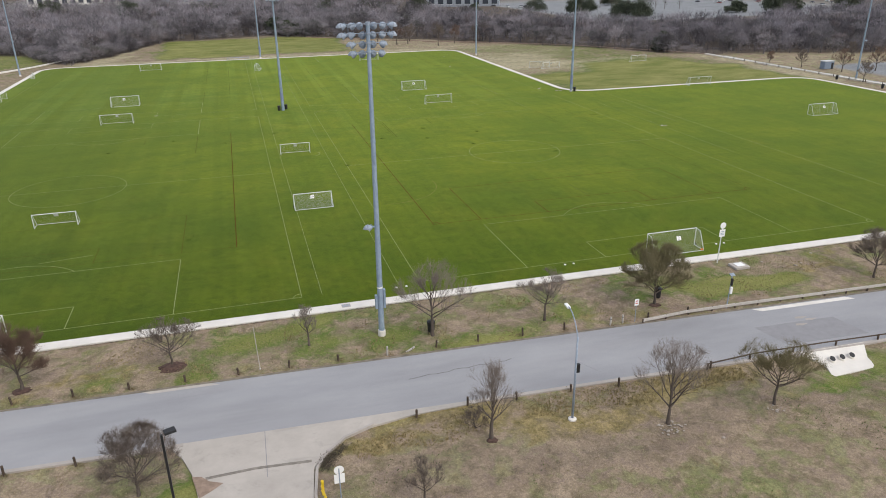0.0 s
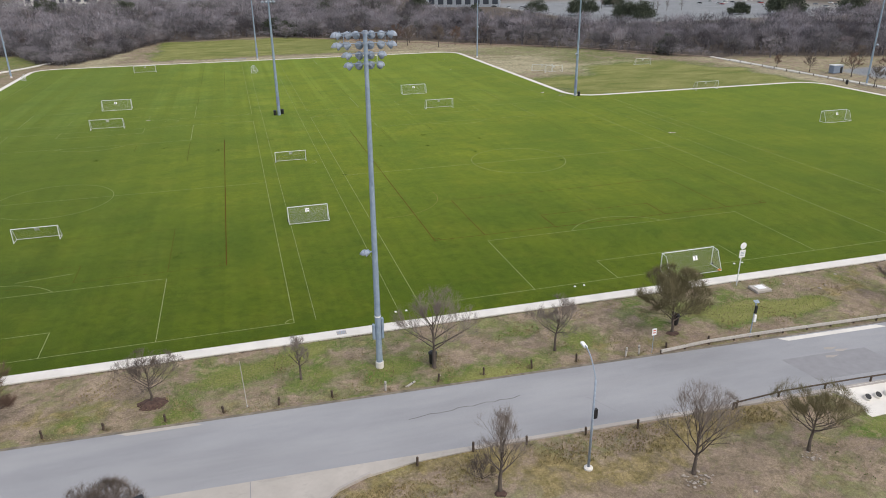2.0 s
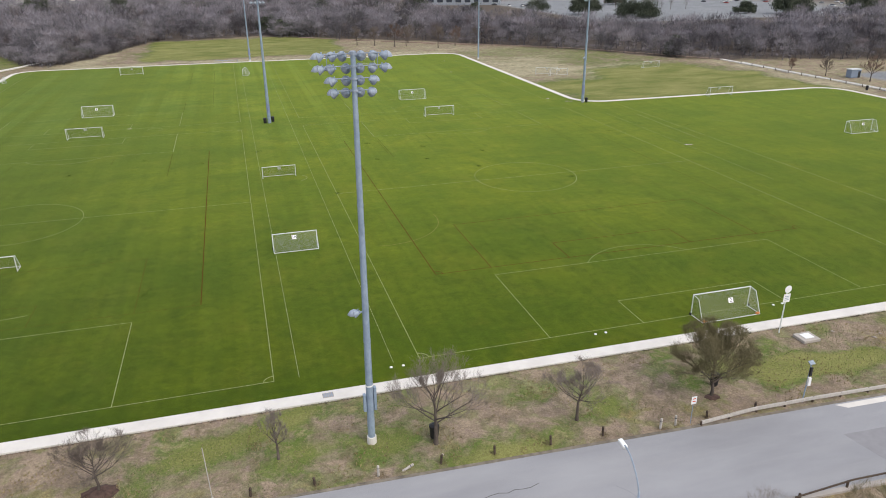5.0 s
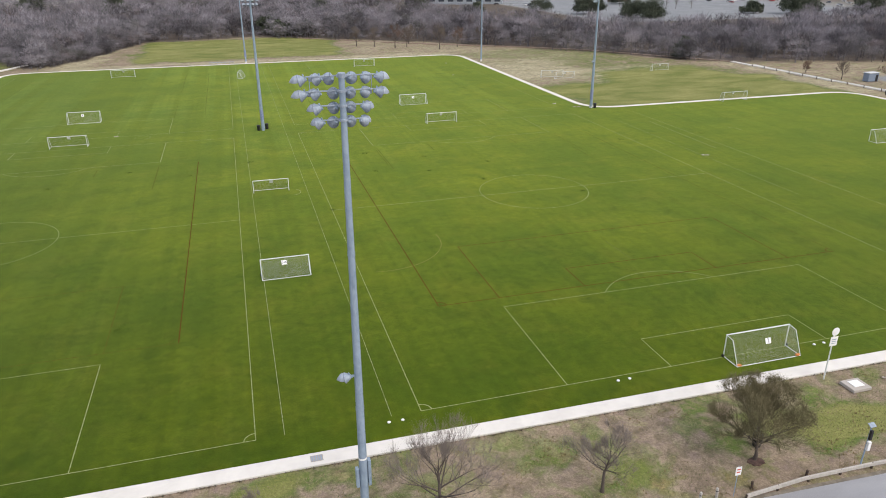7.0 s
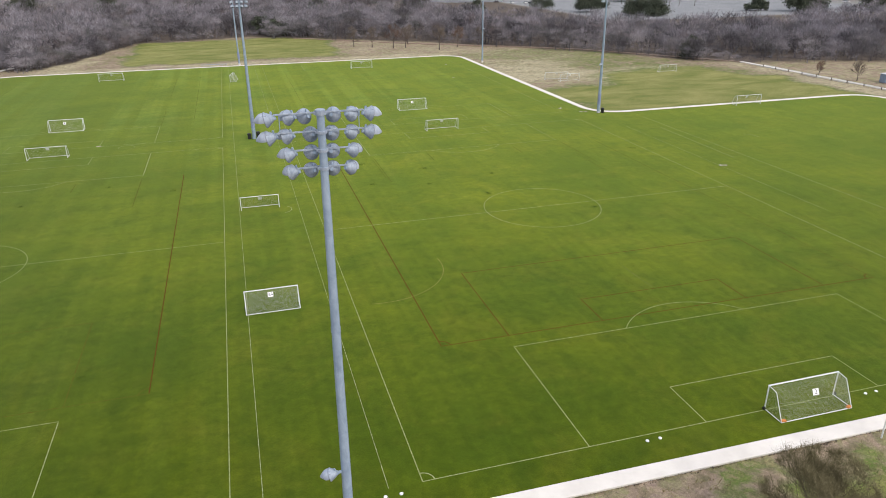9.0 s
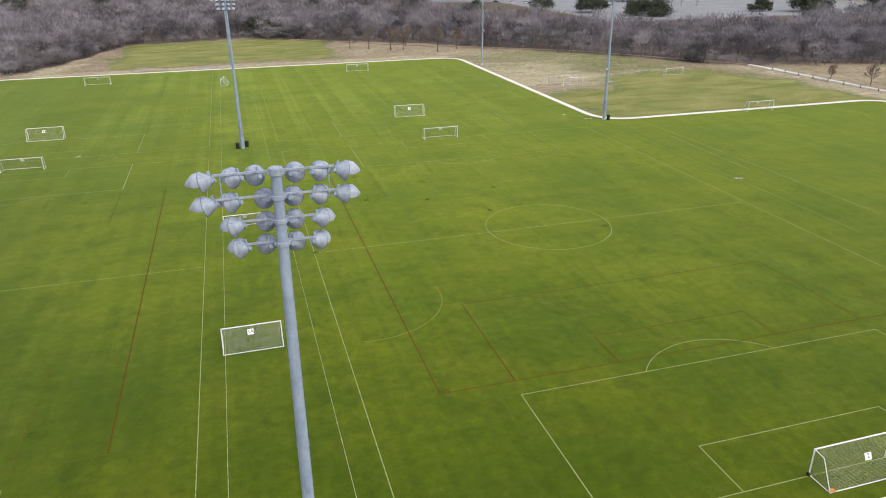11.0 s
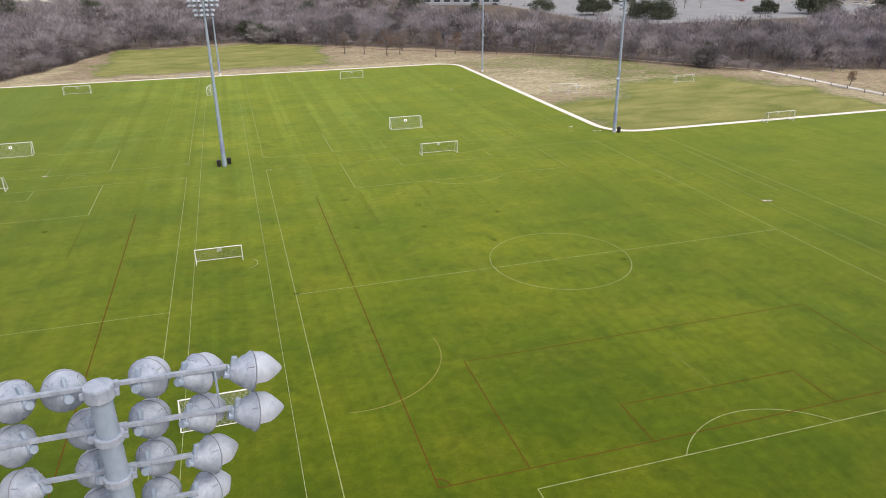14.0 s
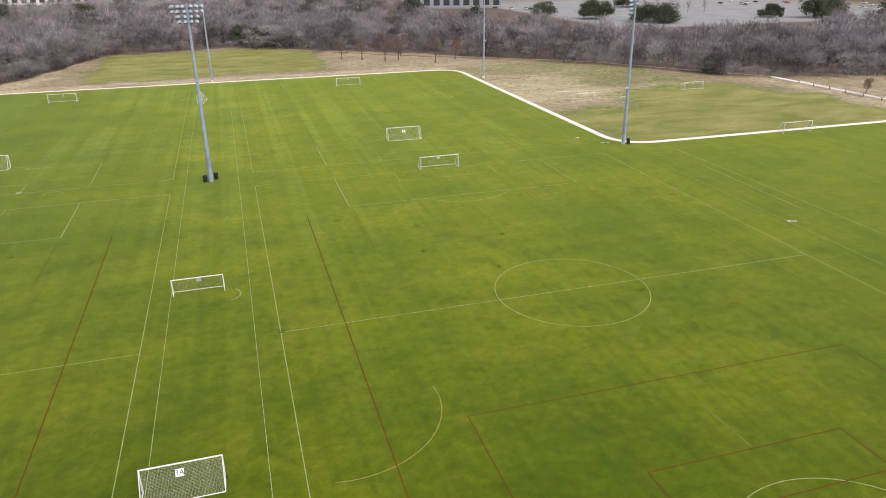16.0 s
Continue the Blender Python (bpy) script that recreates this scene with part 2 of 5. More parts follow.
SCUFF = line_material("pale_scuffed_grass", (0.17, 0.185, 0.05), 0.42)
RED_LINE = line_material("worn_red_line", (0.1, 0.046, 0.008), 0.72)
FAINT_RED = line_material("faded_red_line", (0.088, 0.062, 0.008), 0.5)
TAN_LINE = line_material("burnt_out_line", (0.27, 0.24, 0.075), 0.55)
STEEL = weathered("galvanised_steel", (0.22, 0.29, 0.38), (0.33, 0.405, 0.5), 2.0)
VISOR = weathered("pale_aluminium", (0.3, 0.35, 0.425), (0.42, 0.47, 0.55))
STRAP = plain("dark_strap", (0.16, 0.17, 0.2), 0.7)
FIXTURE = weathered("weathered_aluminium", (0.22, 0.27, 0.345), (0.37, 0.425, 0.505))
DARK_GLASS = plain("lamp_glass", (0.12, 0.14, 0.17), 0.15, 0.0, 0.1)
WHITE_TUBE = plain("white_painted_tube", (0.68, 0.7, 0.69), 0.4, 0.0, 0.06)
NET = plain("white_cord_net", (0.38, 0.4, 0.33), 0.9, 0.0, 0.1)
GREY_NET = plain("grey_cord_net", (0.42, 0.43, 0.42), 0.9, 0.0, 0.1)
PLATE = plain("white_plate", (0.82, 0.82, 0.82), 0.5, 0.0, 0.04)
INK = plain("dark_ink", (0.04, 0.04, 0.08), 0.6)
BLACK = plain("black_plastic", (0.018, 0.018, 0.02), 0.5)
BLUE = plain("blue_padding", (0.22, 0.26, 0.4), 0.6, 0, 0.15)
ORANGE = plain("orange_sandbag", (0.55, 0.2, 0.06), 0.9)
YELLOW = plain("yellow_paint", (0.72, 0.5, 0.03), 0.5)
RED = plain("red_print", (0.5, 0.08, 0.05), 0.6)
TIMBER = bark_material("weathered_timber", (0.06, 0.045, 0.035), (0.13, 0.1, 0.08))
PALE_TIMBER = bark_material("pale_timber", (0.4, 0.37, 0.34), (0.55, 0.52, 0.48))
BARK = bark_material("grey_bark", (0.075, 0.062, 0.053), (0.15, 0.125, 0.108))
TWIG = leaf_material("bare_twig", (0.13, 0.106, 0.092), (0.24, 0.2, 0.175))
PALE_TWIG = leaf_material("pale_bare_twig", (0.18, 0.152, 0.135), (0.32, 0.275, 0.245))
RUSSET = leaf_material("russet_twig", (0.125, 0.085, 0.066), (0.235, 0.16, 0.125))
OLIVE = leaf_material("olive_leaf", (0.13, 0.115, 0.062), (0.25, 0.22, 0.13))
EVERGREEN = leaf_material("dark_evergreen_leaf", (0.045, 0.056, 0.04), (0.11, 0.125, 0.085))
WOODS = woods_material()
JOINT = plain("stained_joint", (0.21, 0.19, 0.165), 0.95, 0, 0.3, 2.5)
SHOULDER = plain("muddy_edge", (0.19, 0.165, 0.13), 1.0, 0, 0.4, 1.2)
EARTH = plain("reddish_earth", (0.27, 0.2, 0.155), 1.0, 0, 0.3, 1.5)
MULCH = plain("brown_mulch", (0.085, 0.052, 0.042), 1.0, 0, 0.4, 4)
BRUSH = plain("dark_brush", (0.095, 0.08, 0.058), 1.0, 0, 0.4, 5)
RUBBLE = plain("pale_rubble", (0.34, 0.3, 0.26), 0.95, 0, 0.4, 4)
STRAW = leaf_material("tall_dry_grass", (0.37, 0.29, 0.16), (0.22, 0.195, 0.085))
TUFT = leaf_material("dry_and_green_tuft", (0.4, 0.32, 0.22), (0.26, 0.23, 0.11))
CLUMP = leaf_material("coarse_dark_grass", (0.045, 0.085, 0.008), (0.075, 0.11, 0.012))
FOOT_GRASS = leaf_material("olive_unmown_grass", (0.15, 0.125, 0.07), (0.26, 0.21, 0.12))
WEED = leaf_material("green_weed", (0.062, 0.112, 0.022), (0.12, 0.165, 0.042))
ROOF = plain("pale_roof", (0.62, 0.64, 0.66), 0.7, 0, 0.1, 0.1)
WALL_A = plain("white_render", (0.62, 0.6, 0.57), 0.9, 0, 0.08, 0.2)
WALL_B = plain("grey_panel", (0.3, 0.33, 0.37), 0.7, 0, 0.1, 0.2)
PANE = plain("dark_window", (0.05, 0.06, 0.075), 0.15, 0, 0.1)
CAR_PAINTS = [plain("car_paint", c, 0.25, 0.1, 0.03, spec=0.6) for c in ((0.7, 0.7, 0.7), (0.03, 0.03, 0.035), (0.25, 0.26, 0.28), (0.3, 0.04, 0.04))]
PORTA = plain("grey_blue_plastic", (0.2, 0.25, 0.33), 0.5, 0, 0.1)

# ---------------------------------------------------------------- mesh helpers


def mesh_of(bm, name, material):
    me = bpy.data.meshes.new(name)
    bm.to_mesh(me)
    bm.free()
    me.materials.append(material)
    return me


def part(name, bm, material, parent, label="", smooth=False):
    me = mesh_of(bm, name, material)
    if smooth:
        me.shade_smooth()
    ob = new(name, me)
    ob.parent = parent
    if label:
        ob["label"] = label
    return ob


def thing(name, at, label, category, group="", kind="", turn=0):
    ob = new(name)
    ob.empty_display_size = 0.3
    ob.matrix_world = pose(*at, 0, 0, turn)
    return tagged(ob, label, category, group, kind)


def box(bm, c, s, rot=None, bevel=0.0):
    m = Matrix.Translation(c) @ (rot or Matrix.Identity(4)) @ Matrix.Diagonal((*s, 1))
    g = bmesh.ops.create_cube(bm, size=1, matrix=m)
    if bevel:
        edges = list({e for v in g["verts"] for e in v.link_edges})
        bmesh.ops.bevel(bm, geom=edges, offset=bevel, segments=2, affect="EDGES", profile=0.5)
    return bm


def tube(bm, p0, p1, r0, r1=None, n=8, cap=True):
    p0, p1 = Vector(p0), Vector(p1)
    r1 = r0 if r1 is None else r1
    d = p1 - p0
    q = d.to_track_quat("Z", "Y").to_matrix().to_4x4()
    m = Matrix.Translation((p0 + p1) / 2) @ q
    bmesh.ops.create_cone(bm, cap_ends=cap, segments=n, radius1=r0, radius2=max(r1, 0.0005), depth=d.length, matrix=m)
    return bm


def pipe(bm, pts, r, n=8):
    for a, b in zip(pts, pts[1:]):
        tube(bm, a, b, r, r, n)
    for p in pts[1:-1]:
        bmesh.ops.create_icosphere(bm, subdivisions=1, radius=r, matrix=Matrix.Translation(p))
    return bm


def spun(bm, profile, n=16, m=None):
    """A turned body round local z: profile of (radius, height)."""
    m = m or Matrix.Identity(4)
    rings = []
    for r, h in profile:
        rings.append([bm.verts.new(m @ Vector((r * math.cos(2 * math.pi * i / n), r * math.sin(2 * math.pi * i / n), h))) for i in range(n)])
    for a, b in zip(rings, rings[1:]):
        for i in range(n):
            bm.faces.new((a[i], a[(i + 1) % n], b[(i + 1) % n], b[i]))
    for ring, flip in ((rings[0], True), (rings[-1], False)):
        bm.faces.new(ring[::-1] if flip else ring)
    return bm


def slab(bm, outline, z0, z1):
    """A flat body over an outline in plan."""
    top = [bm.verts.new((x, y, z1)) for x, y in outline]
    low = [bm.verts.new((x, y, z0)) for x, y in outline]
    bm.faces.new(top)
    for i in range(len(outline)):
        j = (i + 1) % len(outline)
        bm.faces.new((low[i], low[j], top[j], top[i]))
    bmesh.ops.recalc_face_normals(bm, faces=bm.faces)
    return bm


def ribbon(bm, pts, width, z0, z1):
    """A strip of a constant width along a line in plan, with its edges."""
    p = [Vector((*q, 0)) for q in pts]
    left, right = [], []
    for i, q in enumerate(p):
        d = (p[min(i + 1, len(p) - 1)] - p[max(i - 1, 0)]).normalized()
        s = Vector((-d.y, d.x, 0)) * width / 2
        left.append(q + s)
        right.append(q - s)
    rows = []
    for a, b in zip(left, right):
        rows.append([bm.verts.new((a.x, a.y, z0)), bm.verts.new((a.x, a.y, z1)), bm.verts.new((b.x, b.y, z1)), bm.verts.new((b.x, b.y, z0))])
    for a, b in zip(rows, rows[1:]):
        for i in range(3):
            bm.faces.new((a[i], a[i + 1], b[i + 1], b[i]))
    bm.faces.new(rows[0]), bm.faces.new(rows[-1][::-1])
    bmesh.ops.recalc_face_normals(bm, faces=bm.faces)
    return bm


def rounded(corners, radius, steps=8):
    """A line in plan with its inner corners rounded."""
    out = [corners[0]]
    for a, b, c in zip(corners, corners[1:], corners[2:]):
        a, b, c = Vector(a), Vector(b), Vector(c)
        u, v = (a - b).normalized(), (c - b).normalized()
        r = min(radius, (a - b).length * 0.45, (c - b).length * 0.45)
        for i in range(steps + 1):
            k = i / steps
            out.append(tuple((b + u * r) * (1 - k) ** 2 + b * 2 * k * (1 - k) + (b + v * r) * k * k))
    return out + [corners[-1]]


def mesh_from_arrays(name, verts, faces, material):
    """A mesh of triangles from numpy arrays."""
    me = bpy.data.meshes.new(name)
    nf = len(faces)
    me.vertices.add(len(verts))
    me.vertices.foreach_set("co", np.ascontiguousarray(verts, np.float32).ravel())
    me.loops.add(nf * 3)
    me.loops.foreach_set("vertex_index", np.ascontiguousarray(faces, np.int32).ravel())
    me.polygons.add(nf)
    me.polygons.foreach_set("loop_start", np.arange(0, nf * 3, 3, dtype=np.int32))
    me.update(calc_edges=True)
    me.materials.append(material)
    return me


def text_mesh(words, size, material, name="lettering"):
    cu = bpy.data.curves.new(name, "FONT")
    cu.body, cu.size, cu.align_x, cu.align_y, cu.extrude = words, size, "CENTER", "CENTER", 0.004
    tmp = bpy.data.objects.new("tmp", cu)
    scene.collection.objects.link(tmp)
    me = bpy.data.meshes.new_from_object(tmp.evaluated_get(bpy.context.evaluated_depsgraph_get()))
    bpy.data.objects.remove(tmp)
    me.materials.clear()
    me.materials.append(material)
    me.name = name
    return me


def wobble(x, y, s, seed=0.0):
    """Smooth noise from -1 to 1 over arrays of places."""
    v = np.zeros_like(x)
    for k, (a, b, c, d) in enumerate(((1, 0.3, 0.4, 1.1), (-0.7, 1.2, 1.3, 0.5), (1.9, -1.1, 0.8, 1.7), (0.4, 2.3, -2.1, 0.9))):
        v += np.sin((a * x + b * y) / s + seed + k) * np.sin((c * x + d * y) / s * 1.3 + seed * 1.7 + 2 * k)
    return v / 2.2


# ---------------------------------------------------------------- the plan
PITCH_Z = 0.02
ROAD_FAR = lambda x: -16.4 - 0.042 * (x + 6)
ROAD_NEAR = lambda x: -25.1 - 0.05 * (x + 9)
# front edge of the woods
WOOD_X = [-420, -260, -150, -108, -92, -84, -76, -66, -52, 0, 38, 70, 100, 130, 150, 168, 190, 235, 300, 420]
WOOD_Y = [300, 300, 292, 283, 250, 243, 246, 270, 318, 330, 306, 282, 255, 222, 189, 173, 171, 153, 120, 64]


def wood_front(x):
    return np.interp(x, WOOD_X, WOOD_Y)


def soft(v, a, b):
    return np.clip((v - a) / (b - a), 0, 1)


def inside(x, y, x0, x1, y0, y1, e=3.0):
    return soft(x, x0 - e, x0 + e) * soft(-x, -x1 - e, -x1 + e) * soft(y, y0 - e, y0 + e) * soft(-y, -y1 - e, -y1 + e)


# ---------------------------------------------------------------- ground
def axis(lo, hi, step, far):
    mid = np.arange(lo, hi + step / 2, step)
    out = []
    d, g = step, step
    while d < far:
        g *= 1.35
        d += g
        out.append(d)
    out = np.array(out)
    return np.concatenate([lo - out[::-1], mid, hi + out])


def build_ground():
    xs, ys = axis(-110, 200, 1.6, 2500), axis(-60, 345, 1.6, 2500)
    near = np.arange(-42, -4, 0.6)
    ys = np.unique(np.concatenate([ys[(ys < -42) | (ys > -4)], near]))
    X, Y = np.meshgrid(xs, ys, indexing="ij")
    wx, wy = X + 3 * wobble(X, Y, 9), Y + 3 * wobble(X, Y, 11, 4)
    # covers
    green = 0.27 + 0.18 * wobble(X, Y, 6, 2)
    verge = inside(X, Y, -60, 80, -15.5, -5, 1.5)
    green += verge * (0.42 * wobble(X, Y, 3.6, 1) + 0.1)
    for cx, cy, rx, ry, a in ((-11, -8, 5, 2.2, 0.6), (1, -13, 6, 1.8, 0.45), (7, -9, 3, 1.8, 0.45), (37, -11, 6, 2.6, 1.5), (-5, -14, 8, 1.5, 0.4), (-20, -8, 6, 2, 0.35), (16, -9.5, 5, 1.6, 0.3),
                              (-26.6, -31.5, 1.8, 2.6, 1.8), (34, -36, 7, 3, 0.35), (-10, -28.0, 3, 1.0, 0.5), (1, -29.3, 6, 0.9, 0.35), (39, -31, 3, 2.5, 0.8), (31, -29.5, 3, 1.5, 0.6),
                              (24, -41, 14, 4, 0.25), (-5, -43, 10, 4, 0.2)):
        green += a * np.exp(-((wx - cx) / rx) ** 2 - ((wy - cy) / ry) ** 2)
    green += -0.25 * np.exp(-((X - 12) / 22) ** 2 - ((Y + 36) / 3.5) ** 2)
    green += 1.1 * inside(wx, wy, 78, 156, 112, 152, 4) + 0.8 * inside(wx, wy, 100, 150, 150, 172, 6)
    green += 1.0 * inside(wx, wy, -49, 33, 247, 322, 3) + 0.5 * inside(wx, wy, -400, -93, 235, 300, 4)
    green += 0.35 * inside(wx, wy, 78, 140, 168, 240, 6)
    sand = inside(wx, wy, -72, 74, 232.5, 242, 2) * 0.7 + inside(wx + (wy - 240) * -0.12, wy, -84, -64, 238, 312, 3) * 0.75
    sand += 0.8 * np.exp(-((wx - 90) / 17) ** 4 - ((wy - 182) / 26) ** 4) + 0.5 * inside(wx, wy, 78, 135, 172, 182, 4)
    sand += 0.25 * inside(wx, wy, 60, 125, 205, 245, 8) + 0.35 * inside(wx, wy, 34, 90, 236, 300, 6)
    sand += 0.45 * np.exp(-((wx - 163) / 6) ** 2 - ((wy - 130) / 40) ** 2)
    sand += 0.3 * inside(wx, wy, 156, 260, 100, 190, 8)
    straw = 0.75 * inside(wx, wy, -13, 24, -30.6, -26.6, 1.2)
    for cx, cy, rx, ry, a in ((-36, -13, 12, 1.6, 0.4), (18, -15, 10, 1.2, 0.35), (48, -9, 6, 2.5, 0.45)):
        straw += a * np.exp(-((wx - cx) / rx) ** 2 - ((wy - cy) / ry) ** 2)
    litter = soft(Y - wood_front(X) + 2 * wobble(X, Y, 6), -1, 6) * 0.95
    litter += 0.3 * np.exp(-((wx - 8) / 24) ** 2 - ((wy + 33.6) / 2.4) ** 2) * (Y < -29)
    paved = np.maximum(inside(X, Y, 206, 430, 340, 640, 3), inside(X, Y, 183, 300, 92, 134, 2) * soft((X - 183) / 30 + (134 - Y) / 40, 0.1, 0.2))
    paved = np.maximum(paved, inside(X, Y, -260, 60, 700, 900, 8) * 0.8)
    litter *= 1 - paved
    # relief: verge hummocks, the ditch at the culvert, level under everything built
    Z = 0.05 * wobble(X, Y, 3.2) + 0.08 * wobble(X, Y, 8, 5) - 0.1
    Z *= np.clip(1 + (np.abs(X) + np.abs(Y)) / 300, 1, 4)
    dip = inside(X, Y, 31.5, 38.0, -33.2, -28.2, 1.2)
    Z -= 0.55 * dip
    flat = inside(X, Y, -92, 160, -6.5, 234, 1.5)
    road = soft(Y, -28.8, -27.4) * soft(-Y, 13.0, 14.4)
    Z = np.where(flat > 0.5, -0.12, Z)
    Z = Z * (1 - road) + road * np.where(Y > ROAD_FAR(X) + 0.2, np.minimum(Z, 0.0), np.where(Y < ROAD_NEAR(X) - 0.2, np.minimum(Z, 0.0), -0.15))
    for (cx, cy, sx, sy) in ((-21, -34, 6.5, 9.5),):
        Z = np.where((np.abs(X - cx) < sx) & (np.abs(Y - cy) < sy), np.minimum(Z, -0.12), Z)
    nx, ny = X.shape
    verts = np.stack([X, Y, Z], -1).reshape(-1, 3)
    idx = np.arange(nx * ny).reshape(nx, ny)
    a, b, c, d = idx[:-1, :-1].ravel(), idx[1:, :-1].ravel(), idx[1:, 1:].ravel(), idx[:-1, 1:].ravel()
    faces = np.concatenate([np.stack([a, b, c], -1), np.stack([a, c, d], -1)])
    me = mesh_from_arrays("ground", verts, faces, GROUND)
    me.shade_smooth()
    for name, v in (("green", green), ("sand", sand), ("litter", litter), ("straw", straw), ("paved", paved)):
        at = me.attributes.new(name, "FLOAT", "POINT")
        at.data.foreach_set("value", np.clip(v, 0, 1.5).astype(np.float32).ravel())
    return tagged(new("ground", me), "open ground of dry brown grass with green patches and bare dirt", "ground", kind="structure")


build_ground()

WALK_LINE = rounded([(-89.4, -60), (-88.6, 231.2), (75.4, 231.0), (75.4, 115.2), (157.6, 114.6), (158.4, -60)], 9.0, 10)
pitch_bm = bmesh.new()
west, east = -88.5, 157.8
slab(pitch_bm, [(west, -2.5), (east, -5.0), (east, 112), (152, 114.7), (82, 115.0), (77.5, 117), (75.4, 122), (75.4, 222), (73, 228), (67, 231), (-80, 231.2), (-86.5, 229), (-88.3, 223)], -0.1, PITCH_Z)
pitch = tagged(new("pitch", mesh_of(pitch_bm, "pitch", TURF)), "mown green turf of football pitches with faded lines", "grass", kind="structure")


def painted(name, bm, material, label):
    return part(name, bm, material, pitch, label)


LAYER = itertools.count()


def line(x0, y0, x1, y1, material, w=0.09, label=""):
    d = Vector((x1 - x0, y1 - y0)).normalized()
    n = Vector((-d.y, d.x)) * w / 2
    bm = bmesh.new()
    z = PITCH_Z + 0.005 + 0.0007 * (next(LAYER) % 29)
    bm.faces.new([bm.verts.new((x, y, z)) for x, y in ((x0 + n.x, y0 + n.y), (x0 - n.x, y0 - n.y), (x1 - n.x, y1 - n.y), (x1 + n.x, y1 + n.y))])
    bmesh.ops.recalc_face_normals(bm, faces=bm.faces)
    return painted("line", bm, material, label)


def arc(cx, cy, r, a0, a1, material, w=0.09):
    bm = bmesh.new()
    steps = max(6, int(abs(a1 - a0) / 5))
    z = PITCH_Z + 0.005 + 0.0007 * (next(LAYER) % 29)
    rows = []
    for i in range(steps + 1):
        a = radians(a0 + (a1 - a0) * i / steps)
        rows.append([bm.verts.new((cx + q * math.cos(a), cy + q * math.sin(a), z)) for q in (r - w / 2, r + w / 2)])
    for p, q in zip(rows, rows[1:]):
        bm.faces.new((p[0], p[1], q[1], q[0]))
    return painted("arc", bm, material, "")


def pitch_lines(x0, x1, y0, y1, south, north, touch, half):
    """A full pitch: penalty areas, goal areas, arcs, halfway line and circle."""
    c, m = (x0 + x1) / 2, (y0 + y1) / 2
    line(x0, y0, x0, y1, touch[0], 0.088), line(x1, y0, x1, y1, touch[1], 0.088)
    for y, s, mat in ((y0, 1, south), (y1, -1, north)):
        if not mat:
            continue
        line(x0, y, x1, y, mat, 0.09)
        for half_w, deep in ((20.15, 16.46), (9.15, 5.5)):
            line(c - half_w, y, c - half_w, y + s * deep, mat), line(c + half_w, y, c + half_w, y + s * deep, mat)
            line(c - half_w, y + s * deep, c + half_w, y + s * deep, mat)
        arc(c, y + s * 11, 9.15, 37 if s > 0 else 217, 143 if s > 0 else 323, mat)
        arc(x0, y, 0.95, 0 if s > 0 else 270, 90 if s > 0 else 360, mat, 0.1)
        arc(x1, y, 0.95, 90 if s > 0 else 180, 180 if s > 0 else 270, mat, 0.1)
    if half:
        line(x0, m, x1, m, half)
        arc(c, m, 9.15, 0, 360, half)


pitch_lines(0, 68.3, 0, 110.4, WHITE_LINE, FAINT_LINE, (WHITE_LINE, FAINT_LINE), FAINT_LINE)
pitch_lines(-82.6, -14.1, 0, 110.0, WHITE_LINE, FAINT_LINE, (FAINT_LINE, WHITE_LINE), WHITE_LINE)
pitch_lines(0, 68.0, 119.2, 226, FAINT_LINE, None, (WHITE_LINE, FAINT_LINE), None)
pitch_lines(-82.6, -14.1, 119.0, 226, FAINT_LINE, None, (FAINT_LINE, WHITE_LINE), None)
pitch_lines(84, 152, 0, 108, FAINT_LINE, None, (FAINT_LINE, FAINT_LINE), None)
# thin lines of the lane between the pitches, and the far side's
for x, y0, y1, m in ((-11.75, 0, 228, FAINT_LINE), (-2.65, 0, 228, FAINT_LINE), (75.0, 40, 100, FAINT_LINE)):
    line(x, y0, x, y1, m, 0.06)
# strong stretches of the penalty areas' side lines
for x, y0, y1 in ((14.0, 94, 110.2), (13.9, 119.4, 134), (-28.2, 93.9, 109.8)):
    line(x, y0, x, y1, WHITE_LINE, 0.13)
arc(3.6, 39.2, 9.2, -100, 8, TAN_LINE, 0.09)
arc(-5.6, 66.5, 1.8, -70, 50, FAINT_LINE, 0.1)
line(34.9, 24.3, 34.6, 31, SCUFF, 0.22)
line(81.0, 70, 81.8, 97, FAINT_LINE, 0.1), line(53.4, 70, 53.6, 83, FAINT_RED, 0.065), line(13.9, 78, 13.9, 90, FAINT_RED, 0.065)
arc(94.0, 83.2, 2.6, -20, 60, FAINT_LINE, 0.12), arc(-33.5, 116.4, 1.6, -60, 200, FAINT_LINE, 0.1)
line(-46, 20.6, -39.6, 21.6, WHITE_LINE, 0.1)
